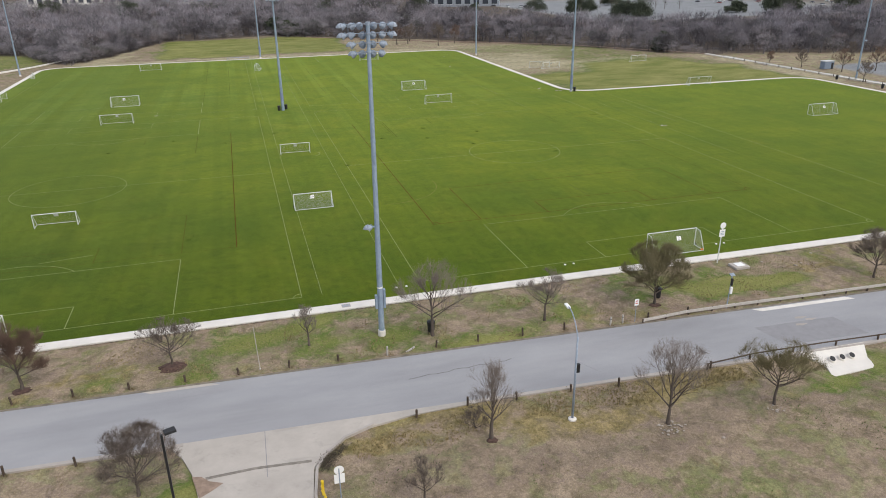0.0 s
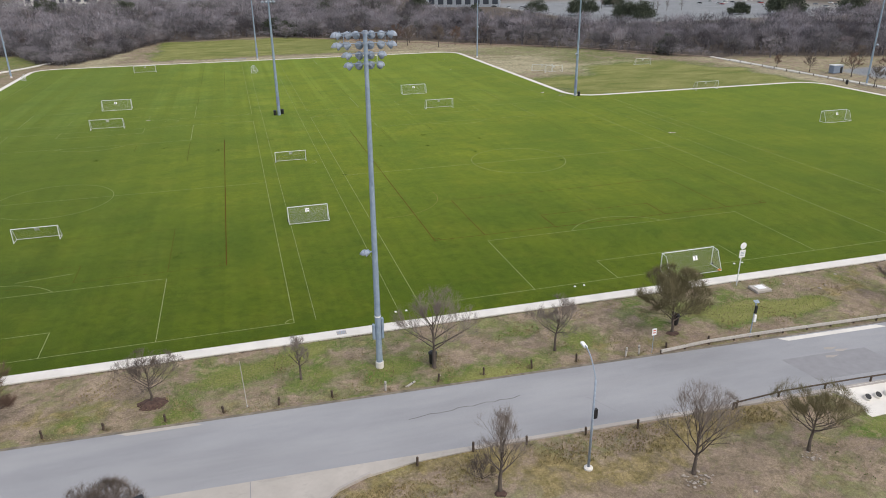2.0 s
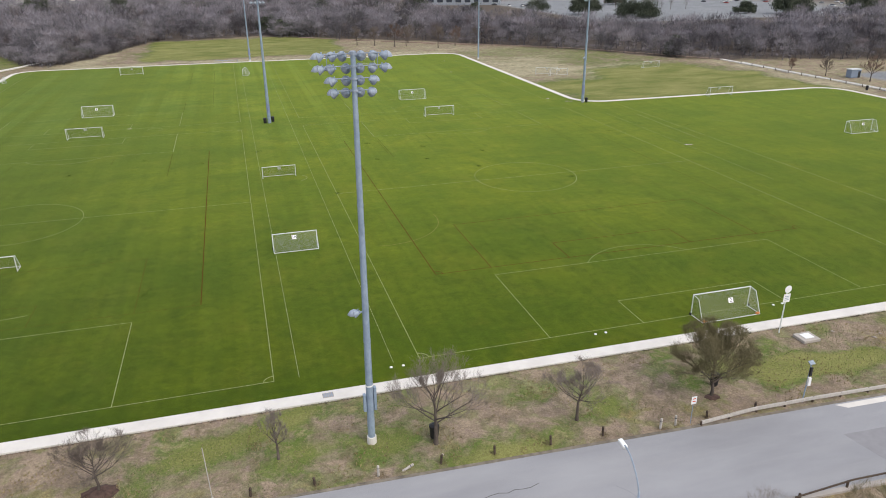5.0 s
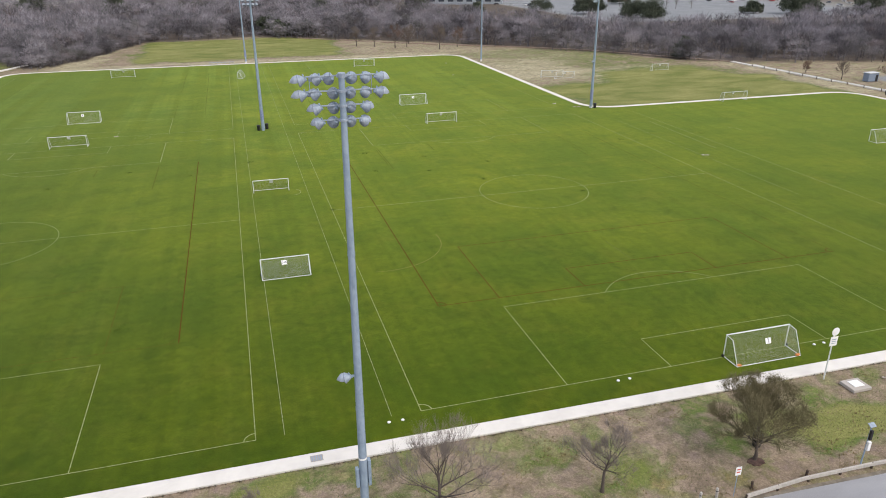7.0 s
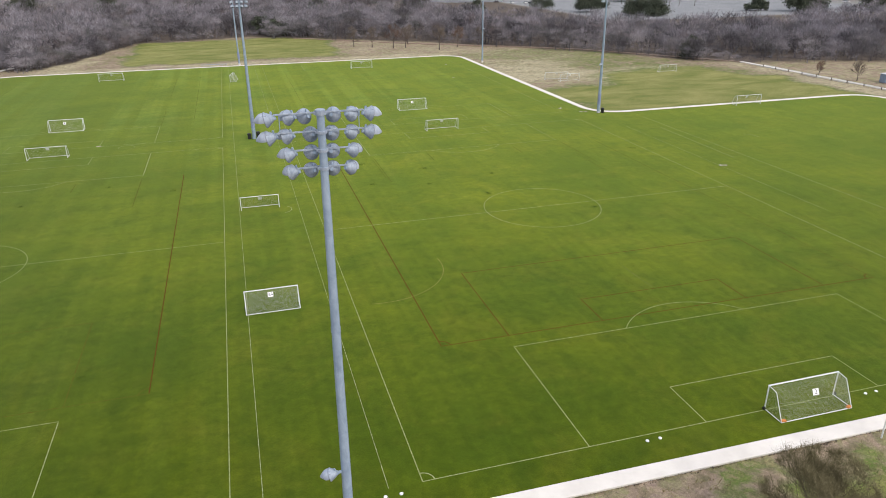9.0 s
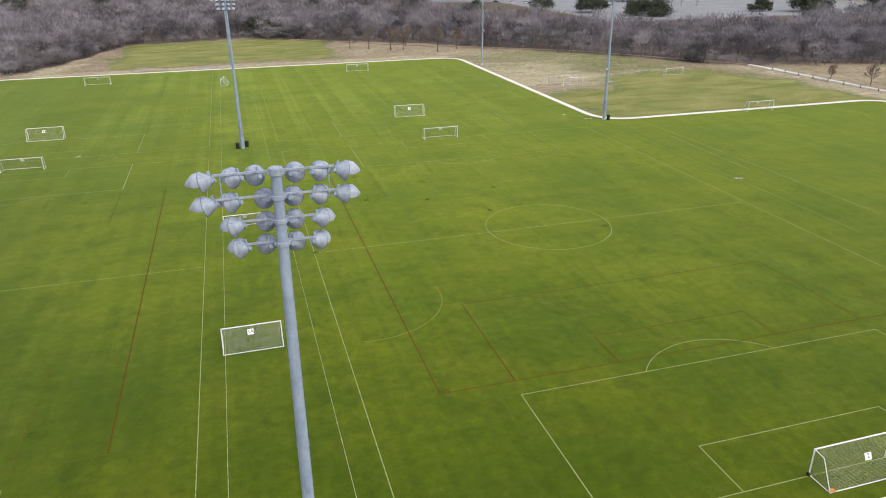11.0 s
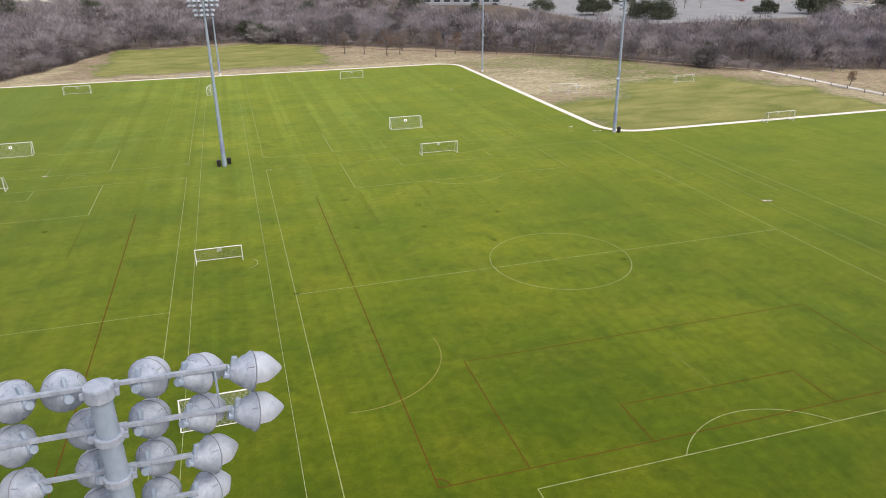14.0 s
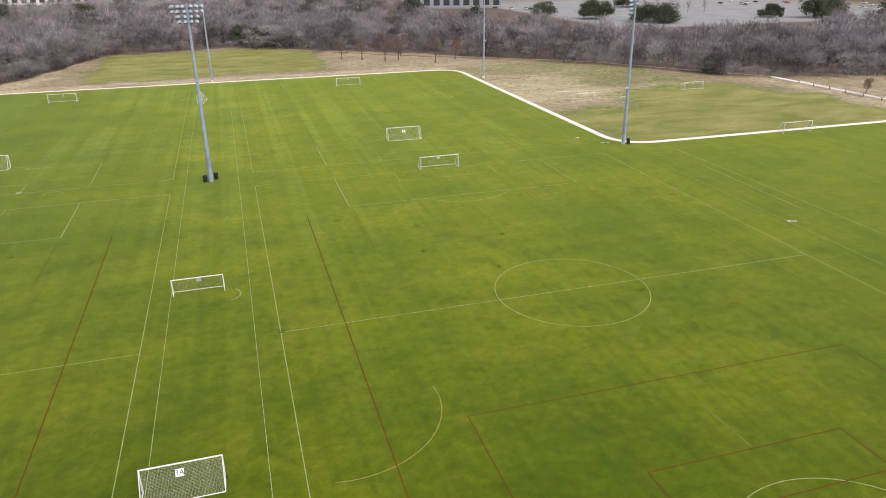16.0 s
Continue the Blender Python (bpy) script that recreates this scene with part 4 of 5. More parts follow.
POST_FEET = []
rng = random.Random(7)
far_posts = [-45.8, -40.9, -35.9, -31.2, -26.3, -21.5, -16.8, -12.1, -2.3, 2.1, 6.9, 11.5, 21.2, 25.9]
for x in far_posts:
    y = -14.35 - 0.04 * (x + 31) + (0.0 if x > -25 else 0.05)
    bollard(x, y, rng.uniform(0.7, 0.95), TIMBER, "short dark timber bollard beside the road", rng.uniform(-5, 5))
for x, y, l in ((-7.3, -15.5, 0), (16.55, -16.6, 3), (18.05, -16.55, -3)):
    bollard(x, y, 1.0, PALE_TIMBER, "pale weathered bollard beside the road", l)
bollard(-5.4, -15.5, 1.0, PALE_TIMBER, "pale bollard knocked over at an angle", 62)
for x, y in ((21.3, -27.1), (11.6, -27.2), (1.98, -26.5), (7.1, -26.7), (-2.4, -26.0), (-7.1, -26.4), (-33.9, -24.6), (-39.0, -24.2)):
    bollard(x, y, rng.uniform(0.8, 1.0), TIMBER, "short dark timber bollard beside the road", rng.uniform(-4, 4))


def guard_rail(pts, label, z, beam, n_posts):
    ob = thing("guard_rail", (0, 0, 0), label, "guard rail")
    bm = ribbon(bmesh.new(), pts, beam[0], z - beam[1], z)
    part("rail", bm, beam[2], ob)
    tot = sum((Vector(b) - Vector(a)).length for a, b in zip(pts, pts[1:]))
    for i in range(n_posts):
        d = tot * i / (n_posts - 1)
        for a, b in zip(pts, pts[1:]):
            L = (Vector(b) - Vector(a)).length
            if d <= L + 1e-6:
                p = Vector(a).lerp(Vector(b), d / L)
                part("post", box(bmesh.new(), (p.x, p.y, z / 2 - 0.15), (0.14, 0.14, z + 0.3), None, 0.015), TIMBER, ob)
                break
            d -= L


guard_rail([(20.0, -17.35), (25.5, -17.0), (31.5, -17.15), (41, -17.6), (52, -18.1), (75, -19.1)], "low pale guard rail on timber posts beside the road", 0.46, (0.15, 0.28, PALE_TIMBER), 20)
guard_rail([(20.9, -27.2), (26.3, -26.9), (34, -27.2), (42, -27.7), (60, -28.6)], "low dark pipe rail on timber posts above the culvert", 0.62, (0.1, 0.1, TIMBER), 9)

# culvert
ob = thing("culvert", (0, 0, 0), "white concrete culvert apron with three round pipe mouths", "culvert")
bm = bmesh.new()
o = [(31.2, -27.35, 0.05), (38.7, -27.6, 0.05), (37.6, -29.3, -0.5), (37.2, -30.8, -0.66), (31.9, -31.0, -0.66), (32.6, -29.4, -0.5)]
top = [bm.verts.new(p) for p in o]
low = [bm.verts.new((x, y, z - 0.5)) for x, y, z in o]
for f in ((0, 1, 2, 5), (5, 2, 3, 4)):
    bm.faces.new([top[i] for i in f])
for i in range(6):
    j = (i + 1) % 6
    bm.faces.new((low[i], low[j], top[j], top[i]))
bmesh.ops.recalc_face_normals(bm, faces=bm.faces)
part("apron", bm, WALKWAY, ob)
for x in (33.6, 34.75, 35.9):
    bm = tube(bmesh.new(), (x, -28.75, -0.62), (x, -29.05, -0.1), 0.33, 0.33, 18)
    p = part("pipe", bm, WALKWAY, ob)
    # pipe ends are closed; a black disc paints the shade inside each
    part("mouth", tube(bmesh.new(), (x, -29.0, -0.187), (x, -29.06, -0.083), 0.28, 0.28, 18), BLACK, p, "black disc painting the shade inside a pipe mouth")

# utility pad, walkway cover, standpipe
ob = thing("utility_pad", (39.3, -7.8, 0), "square concrete utility pad with a pale lid", "utility cover")
part("pad", box(bmesh.new(), (0, 0, 0.05), (2.0, 1.7, 0.3), None, 0.03), CONCRETE, ob)
part("lid", box(bmesh.new(), (0.05, 0.05, 0.23), (1.1, 0.95, 0.06), None, 0.015), PLATE, ob, "pale square lid")
ob = thing("drain_cover", (-9.55, -3.75, 0.055), "grey metal drain cover set in the walkway", "drain cover")
part("frame", box(bmesh.new(), (0, 0, 0.006), (1.0, 0.75, 0.02)), KERB, ob)
for i in range(5):
    part("bar", box(bmesh.new(), (-0.36 + 0.18 * i, 0, 0.022), (0.08, 0.6, 0.02)), STEEL, ob)
ob = thing("marker_pole", (-19.5, -14.4, -0.1), "slim white marker pole standing in the verge", "pole")
part("pole", tube(bmesh.new(), (0, 0, 0), (-0.15, 0.05, 4.6), 0.035, 0.032, 8), PALE_TIMBER, ob)
part("foot", spun(bmesh.new(), [(0.09, 0), (0.09, 0.12), (0.05, 0.16)], 10), PALE_TIMBER, ob)

# signs
ob = thing("walkway_sign", (37.5, -5.9, -0.1), "tall white post with round and square signs by the walkway", "sign")
part("post", tube(bmesh.new(), (0, 0, 0), (0.05, 0, 5.2), 0.07, 0.06, 10), WHITE_TUBE, ob)
part("square_plate", box(bmesh.new(), (0.05, -0.09, 4.1), (0.8, 0.04, 0.95), None, 0.01), PLATE, ob)
for i in range(3):
    part("print", box(bmesh.new(), (0.05, -0.114, 4.3 - 0.2 * i), (0.5, 0.006, 0.07)), STEEL, ob)
m = Matrix.Translation((0.05, -0.09, 5.1)) @ Matrix.Rotation(radians(90), 4, "X")
part("round_plate", spun(bmesh.new(), [(0.4, -0.02), (0.42, 0.0), (0.4, 0.02)], 20, m), PLATE, ob)
ob = thing("flasher_post", (30.7, -16.9, -0.1), "dark roadside post with solar panel and white cabinet", "sign")
part("post", tube(bmesh.new(), (0, 0, 0), (0.1, 0, 4.0), 0.06, 0.05, 8), STEEL, ob)
part("solar_panel", box(bmesh.new(), (0.1, 0, 4.05), (0.55, 0.4, 0.05), Matrix.Rotation(radians(28), 4, "X"), 0.01), FIXTURE, ob)
part("signal_head", box(bmesh.new(), (0.1, -0.12, 3.2), (0.24, 0.18, 0.85), None, 0.03), BLACK, ob)
part("cabinet", box(bmesh.new(), (0.12, -0.14, 2.2), (0.28, 0.2, 0.8), None, 0.02), PLATE, ob, "white equipment cabinet")
ob = thing("notice_sign", (19.4, -16.7, -0.1), "small white notice with red print on a thin post", "sign")
part("post", tube(bmesh.new(), (0, 0, 0), (0, 0, 2.75), 0.03, 0.03, 8), STEEL, ob)
part("plate", box(bmesh.new(), (0, -0.05, 2.35), (0.5, 0.02, 0.75), None, 0.005), PLATE, ob)
for i in range(2):
    part("print", box(bmesh.new(), (0, -0.064, 2.5 - 0.25 * i), (0.3, 0.006, 0.1)), RED, ob)

# street lamp
ob = thing("street_lamp", (5.4, -30.5, -0.1), "slim grey street lamp with curved arm over the road", "street lamp")
part("base", spun(bmesh.new(), [(0.35, 0), (0.35, 0.12), (0.22, 0.2)], 14), WALKWAY, ob)
part("pole", tube(bmesh.new(), (0, 0, 0.1), (0, 0, 7.9), 0.11, 0.075, 10), FIXTURE, ob, smooth=True)
pts = [(0.02 * i, 2.2 * (i / 8) ** 1.25, 7.8 + 1.75 * math.sin(i / 8 * math.pi / 2)) for i in range(9)]
part("arm", pipe(bmesh.new(), pts, 0.05), FIXTURE, ob)
bm = box(bmesh.new(), (0.17, 2.45, 9.5), (0.32, 0.75, 0.16), Matrix.Rotation(radians(6), 4, "X"), 0.06)
part("lamp_head", bm, PLATE, ob, "pale lamp head")
bm = box(bmesh.new(), (0.2, 0.02, 5.0), (0.3, 0.24, 0.8), None, 0.02)
part("control_box", bm, BLACK, ob, "dark box on the pole")

# car park lamp, driveway sign, gate
ob = thing("parking_lamp", (-25.5, -35.6, -0.1), "black square parking lamp with a flat head", "street lamp")
part("pole", box(bmesh.new(), (0, 0, 4.5), (0.15, 0.15, 9.0), None, 0.01), BLACK, ob)
part("lamp_head", box(bmesh.new(), (0.48, 0.2, 9.05), (0.72, 0.5, 0.18), Matrix.Rotation(radians(20), 4, "Z"), 0.03), BLACK, ob)
part("base", spun(bmesh.new(), [(0.3, 0), (0.3, 0.6)], 14), CONCRETE, ob)
ob = thing("driveway_sign", (-14.75, -34.6, -0.1), "back of a white road sign beside the driveway", "sign")
part("post", tube(bmesh.new(), (0, 0, 0), (0, 0, 3.0), 0.04, 0.04, 8), FIXTURE, ob)
part("plate", box(bmesh.new(), (0, 0.05, 2.1), (0.75, 0.02, 0.8), None, 0.005), PLATE, ob)
m = Matrix.Translation((0, 0.05, 2.85)) @ Matrix.Rotation(radians(90), 4, "X")
part("round_plate", spun(bmesh.new(), [(0.34, -0.01), (0.36, 0.0), (0.34, 0.01)], 18, m), PLATE, ob)
ob = thing("gate_post", (-15.9, -33.4, -0.1), "yellow steel gate post with a folded barrier arm", "gate")
part("post", tube(bmesh.new(), (0, 0, 0), (0, 0, 1.25), 0.11, 0.11, 12), YELLOW, ob)
part("arm", pipe(bmesh.new(), [(-0.12, -0.1, 0.9), (0.1, -1.2, 0.75), (0.5, -3.0, 0.7)], 0.045), YELLOW, ob)
part("arm", pipe(bmesh.new(), [(-0.12, -0.1, 0.5), (0.1, -1.2, 0.45), (0.5, -3.0, 0.4)], 0.045), YELLOW, ob)


# field markers: small white caps beside the goal lines
def marker(x, y, label="small white ground marker in the grass"):
    ob = thing("ground_marker", (x, y, PITCH_Z), label, "marker", "white ground markers")
    part("cap", spun(bmesh.new(), [(0.15, 0), (0.15, 0.05), (0.09, 0.1)], 10), PLATE, ob)


for q in ((-3.05, -0.8), (-1.85, -0.82), (18.85, -0.75), (20.05, -0.74), (41.2, -0.6), (42.4, -0.6), (69.6, 123.8), (75.2, 66.3)):
    marker(*q)
rng = random.Random(11)
for x, y in ((72.6, 118.3), (73.6, 118.1), (69.3, 123.7), (75.3, 66.3), (76.1, 66.1), (-39.4, 119.2), (64, 208), (58, 180)):
    bm = slab(bmesh.new(), [(x + rng.uniform(.3, .7) * math.cos(a), y + rng.uniform(.2, .5) * math.sin(a)) for a in np.linspace(0, 2 * math.pi, 9)[:-1]], PITCH_Z - 0.01, PITCH_Z + 0.03)
    tagged(new("bare_patch", mesh_of(bm, "bare_patch", RUBBLE)), "small pale bare patch in the turf", "bare patch", "bare patches")


# ---------------------------------------------------------------- trees
def grow(rng, height, spread, clear, limbs, levels, kids, up=0.55, lean=0.0):
    """Segments (p0, p1, r0, r1, level) of a bare tree at the origin: a leader, limbs that end on a dome, and boughs along them."""
    out = []
    zc = height * (0.42 + 0.35 * clear)
    hz = height - zc

    def dome(p):
        """Draws a point that lies outside the crown back to its uneven outline."""
        q = Vector((p.x / spread, p.y / spread, (p.z - zc) / hz if p.z > zc else (p.z - zc) / (zc - height * clear * 0.85)))
        r = q.length
        if r <= 1:
            return p
        k = (1 + (r - 1) * 0.6) / r
        return Vector((p.x * k, p.y * k, zc + (p.z - zc) * k))

    def branch(p, d, length, r, level):
        steps = 4 if level == 1 else 2
        q, dirn, rr = p, d, r
        nodes = [(p, r, d)]
        for s in range(steps):
            dirn = (dirn + Vector((rng.gauss(0, .11), rng.gauss(0, .11), rng.gauss(0.07 * up, .07)))).normalized()
            e = dome(q + dirn * length / steps)
            r2 = max(r * (1 - 0.8 * (s + 1) / steps), 0.003)
            out.append((q, e, rr, r2, level))
            q, rr = e, r2
            nodes.append((q, r2, dirn))
        if level >= levels:
            return
        k = kids[min(level, len(kids) - 1)]
        for i in range(k):
            f = 0.22 + 0.78 * (i + rng.random()) / k
            j = min(int(f * steps), steps - 1)
            a, b = nodes[j], nodes[j + 1]
            o = a[0].lerp(b[0], f * steps - j)
            side = Vector((rng.gauss(0, 1), rng.gauss(0, 1), rng.gauss(0.1, .7))).normalized()
            nd = (b[2] * 0.95 + side * 0.62 + Vector((0, 0, up * 0.25))).normalized()
            branch(o, nd, length * (0.86 - 0.42 * f) * rng.uniform(.7, 1.15), max(a[1] * 0.5, 0.004), level + 1)

    r0 = height * 0.019 + 0.02
    fork = Vector((lean, 0, height * clear))
    mid = fork * 0.5 + Vector((rng.gauss(0, .05), rng.gauss(0, .05), 0))
    lead = Vector((lean + rng.gauss(0, .2), rng.gauss(0, .2), height * (clear + 0.5 * (1 - clear))))
    out.append((Vector((0, 0, -0.15)), mid, r0 * 1.4, r0 * 0.95, 0))
    out.append((mid, fork, r0 * 0.95, r0 * 0.85, 0))
    out.append((fork, lead, r0 * 0.7, r0 * 0.3, 0))
    total = limbs + 4
    for i in range(total):
        f = (i + rng.random() * 0.7) / total
        a = 2.4 * i + rng.uniform(-.35, .35)
        start = fork.lerp(lead, f ** 1.3 * 0.95)
        e = radians(-8 + 88 * f ** (0.9 - 0.35 * up)) + rng.gauss(0, .08)
        tip = Vector((math.cos(a) * math.cos(e) * spread, math.sin(a) * math.cos(e) * spread, zc + hz * math.sin(e))) * rng.uniform(.62, .98)
        d = tip - start
        d = (d.normalized() + Vector((0, 0, 0.1))).normalized() * d.length
        branch(start, d.normalized(), d.length, r0 * rng.uniform(.36, .52) * (1.1 - 0.5 * f), 1)
    return out


def segments_mesh(name, segs, material, sides, least=0.006):
    """Tubes for the segments; sides by level; 1 gives a flat sliver."""
    verts, faces = [], []
    for p0, p1, r0, r1, lv in segs:
        n = sides[min(lv, len(sides) - 1)]
        d = (p1 - p0)
        if d.length < 1e-5:
            continue
        d.normalize()
        u = d.cross(Vector((0.31, 0.87, 0.38))).normalized()
        v = d.cross(u)
        i = len(verts)
        if n == 1:
            w = max(r0 * 0.8, least)
            verts += [p0 - u * w, p0 + u * w, p1]
            faces.append((i, i + 1, i + 2))
            continue
        for p, r in ((p0, r0), (p1, r1)):
            for k in range(n):
                a = 2 * math.pi * k / n
                verts.append(p + (u * math.cos(a) + v * math.sin(a)) * r)
        for k in range(n):
            a, b = i + k, i + (k + 1) % n
            faces += [(a, b, b + n), (a, b + n, a + n)]
    return mesh_from_arrays(name, np.array([tuple(q) for q in verts]), np.array(faces), material)


def leaf_cloud(rng, centres, count, radius, size):
    """Many small three-cornered leaves round the given points."""
    c = np.array([tuple(q) for q in centres])
    g = np.random.RandomState(rng.randrange(10 ** 6))
    p = c[g.randint(0, len(c), count)] + g.normal(0, radius, (count, 3)) * (1, 1, .7)
    a, b = g.normal(0, 1, (count, 3)), g.normal(0, 1, (count, 3))
    a /= np.linalg.norm(a, axis=1)[:, None]
    b /= np.linalg.norm(b, axis=1)[:, None]
    s = size * g.uniform(.6, 1.3, (count, 1))
    v = np.stack([p - a * s * .5, p + a * s * .5, p + b * s], 1).reshape(-1, 3)
    return v, np.arange(count * 3).reshape(-1, 3)


def bare_tree(x, y, height, spread, seed, label, twig=None, clear=0.28, limbs=7, kids=(0, 6, 8, 7), up=0.5, leaves=0, lean=0.0, turn=0, levels=4, leaf_mat=None, bottom=-0.1, haze=2):
    rng = random.Random(seed)
    segs = grow(rng, height, spread, clear, limbs, levels, kids, up, lean)
    ob = thing("tree", (x, y, bottom), label, "tree", "trees along the road", turn=turn)
    wood = [s for s in segs if s[4] <= 2]
    fine = [s for s in segs if s[4] > 2]
    t = new("trunk", segments_mesh("trunk", [s for s in segs if s[4] == 0], BARK, (8,)))
    l = new("branching", segments_mesh("branching", [s for s in wood if s[4] > 0], BARK, (8, 5, 4)))
    c = new("crown", segments_mesh("crown", fine, twig or TWIG, (3, 3, 3, 3, 1) if y < 60 else (1,), 0.006 if y < 60 else 0.03))
    for o in (t, l, c):
        o.parent = ob
    if y < 60:
        brush = []
        for s in fine:
            for _ in range(haze):
                d = ((s[1] - s[0]).normalized() + s[1] * (0.5 / height) + Vector((rng.gauss(0, .4), rng.gauss(0, .4), rng.gauss(.15, .3)))).normalized()
                o = s[0].lerp(s[1], rng.uniform(.1, 1))
                brush.append((o, o + d * rng.uniform(.3, .75) * height / 6, 0.005, 0.002, 4))
        o = new("twig_haze", segments_mesh("twig_haze", brush, twig or TWIG, (1,), 0.0045))
        o.parent = ob
    if leaves:
        v, f = leaf_cloud(rng, [s[1] for s in fine], leaves, 0.2, 0.085)
        o = new("foliage", mesh_from_arrays("foliage", v, f, leaf_mat or OLIVE))
        o.parent = ob
    return ob


bare_tree(-40.6, -11.6, 6.6, 3.0, 1, "leafless russet tree standing in the verge", RUSSET, 0.22, 8, (0, 7, 8, 7))
bare_tree(-27.7, -11.1, 4.5, 3.1, 2, "low spreading leafless tree on a mulch ring", None, 0.3, 9, (0, 6, 5, 4))
bare_tree(-14.5, -11.2, 4.4, 1.4, 3, "thin leafless sapling in the verge", PALE_TWIG, 0.3, 6, (0, 4, 4, 3), 0.8)
bare_tree(-2.0, -13.0, 7.8, 3.9, 4, "tall leafless tree with a fine crown beside the light mast", PALE_TWIG, 0.25, 7, (0, 5, 5, 4))
bare_tree(10.4, -13.5, 5.5, 3.1, 5, "leafless young tree in the verge", PALE_TWIG, 0.33, 8, (0, 5, 5, 4), 0.4)
bare_tree(23.5, -13.8, 6.9, 3.7, 6, "broad dense tree with small olive-brown leaves beside the walkway", OLIVE, 0.2, 11, (0, 8, 7, 6), leaves=8000, haze=3)
bare_tree(52.6, -15.3, 5.6, 3.2, 7, "leafless tree beyond the guard rail", None, 0.25, 8, (0, 6, 7, 6), leaves=1500)
bare_tree(-28.9, -29.4, 5.2, 3.1, 8, "leafless spreading tree beside the driveway", None, 0.2, 9, (0, 7, 8, 6))
bare_tree(-2.0, -31.0, 7.0, 2.3, 9, "slender upright leafless tree near the road", PALE_TWIG, 0.25, 6, (0, 5, 4, 3), 0.9, haze=2)
bare_tree(12.8, -33.3, 7.0, 3.7, 10, "leafless vase-shaped tree with pale rubble at its foot", PALE_TWIG, 0.2, 8, (0, 5, 5, 3), 0.7)
bare_tree(23.1, -33.6, 5.6, 3.4, 12, "dense grey-olive leafless tree on the lawn beside the culvert", OLIVE, 0.3, 10, (0, 6, 6, 5), haze=2)
bare_tree(-9.0, -36.3, 3.6, 1.3, 13, "small leafless sapling on the dry lawn", None, 0.25, 6, (0, 5, 5, 3))
bare_tree(-2.8, -29.3, 1.6, 1.6, 14, "low bare shrub near the kerb", None, 0.05, 9, (0, 5, 5, 3))
for x, y, h, s, sd in ((177, 119, 7.5, 3.6, 21), (167.3, 100.5, 6.5, 2.2, 22), (190, 118, 8, 3.8, 23), (173, 133, 6, 2.4, 24), (167.9, 143, 5, 1.6, 25), (201, 140, 7, 3, 26)):
    bare_tree(x, y, h, s, sd, "leafless tree on the dry lawn by the parking lot", RUSSET if sd % 2 else None, 0.25, 7, (0, 5, 5, 4), levels=4)
for x, y, h, s, sd in ((41.5, 273, 8.5, 3.0, 31), (49, 270, 8, 3.2, 32), (57, 263.5, 9.5, 4, 33), (62, 262, 8, 3, 34), (74, 251.5, 10, 4.2, 35), (83.5, 256.5, 9, 3.6, 36), (95, 262, 8, 3.4, 37), (66, 275, 9, 3.4, 38)):
    bare_tree(x, y, h, s, sd, "leafless tree at the edge of the woods", RUSSET if sd % 3 == 0 else None, 0.25, 7, (0, 5, 5, 4), levels=4)


def mound(x, y, r, mat, name, label, h=0.14, n=18, seed=0):
    rng = random.Random(seed)
    bm = bmesh.new()
    c = bm.verts.new((x, y, h - 0.05))
    rings = []
    for q, z in ((0.55, h * 0.8 - 0.05), (1.0, -0.25)):
        rings.append([bm.verts.new((x + r * q * math.cos(2 * math.pi * i / n) * rng.uniform(.75, 1.15), y + r * q * 0.8 * math.sin(2 * math.pi * i / n) * rng.uniform(.75, 1.15), z)) for i in range(n)])
    for i in range(n):
        j = (i + 1) % n
        bm.faces.new((c, rings[0][i], rings[0][j]))
        bm.faces.new((rings[0][i], rings[1][i], rings[1][j], rings[0][j]))
    return tagged(new(name, mesh_of(bm, name, mat)), label, name.replace("_", " "))


mound(-27.6, -11.3, 1.5, MULCH, "mulch_bed", "dark brown mulch ring round a tree's foot", seed=1)
mound(-40.6, -11.8, 1.2, MULCH, "mulch_bed", "dark brown mulch ring round a tree's foot", seed=2)
mound(-2.0, -31.2, 0.7, MULCH, "mulch_bed", "dark brown mulch ring round a tree's foot", seed=3)
mound(23.5, -14.0, 1.1, MULCH, "mulch_bed", "dark bare soil round a tree's foot", seed=4)
STONE = []
for k in range(3):
    rng = random.Random(70 + k)
    bm = bmesh.new()
    bmesh.ops.create_icosphere(bm, subdivisions=1, radius=0.5)
    for v in bm.verts:
        v.co *= rng.uniform(0.7, 1.25)
        v.co.z *= 0.45
    STONE.append(mesh_of(bm, "stone", RUBBLE))
for x, y, r, n, sd in ((12.5, -33.8, 1.3, 46, 5), (22.9, -34.2, 0.8, 22, 6)):
    rng = random.Random(sd)
    ob = thing("rubble_ring", (x, y, -0.07), "pale rubble strewn round a tree's foot", "rubble")
    for k in range(n):
        a, q = rng.uniform(0, 2 * math.pi), r * rng.uniform(0.25, 1.0)
        o = new("stone", STONE[k % 3])
        o.parent = ob
        e = rng.uniform(0.08, 0.3)
        o.matrix_local = Matrix.Translation((q * math.cos(a) * 1.2, q * math.sin(a) * 0.7 - 0.1, 0.01)) @ Matrix.Rotation(rng.uniform(0, 6), 4, "Z") @ Matrix.Diagonal((e, e * rng.uniform(.6, 1), e * 0.7, 1))


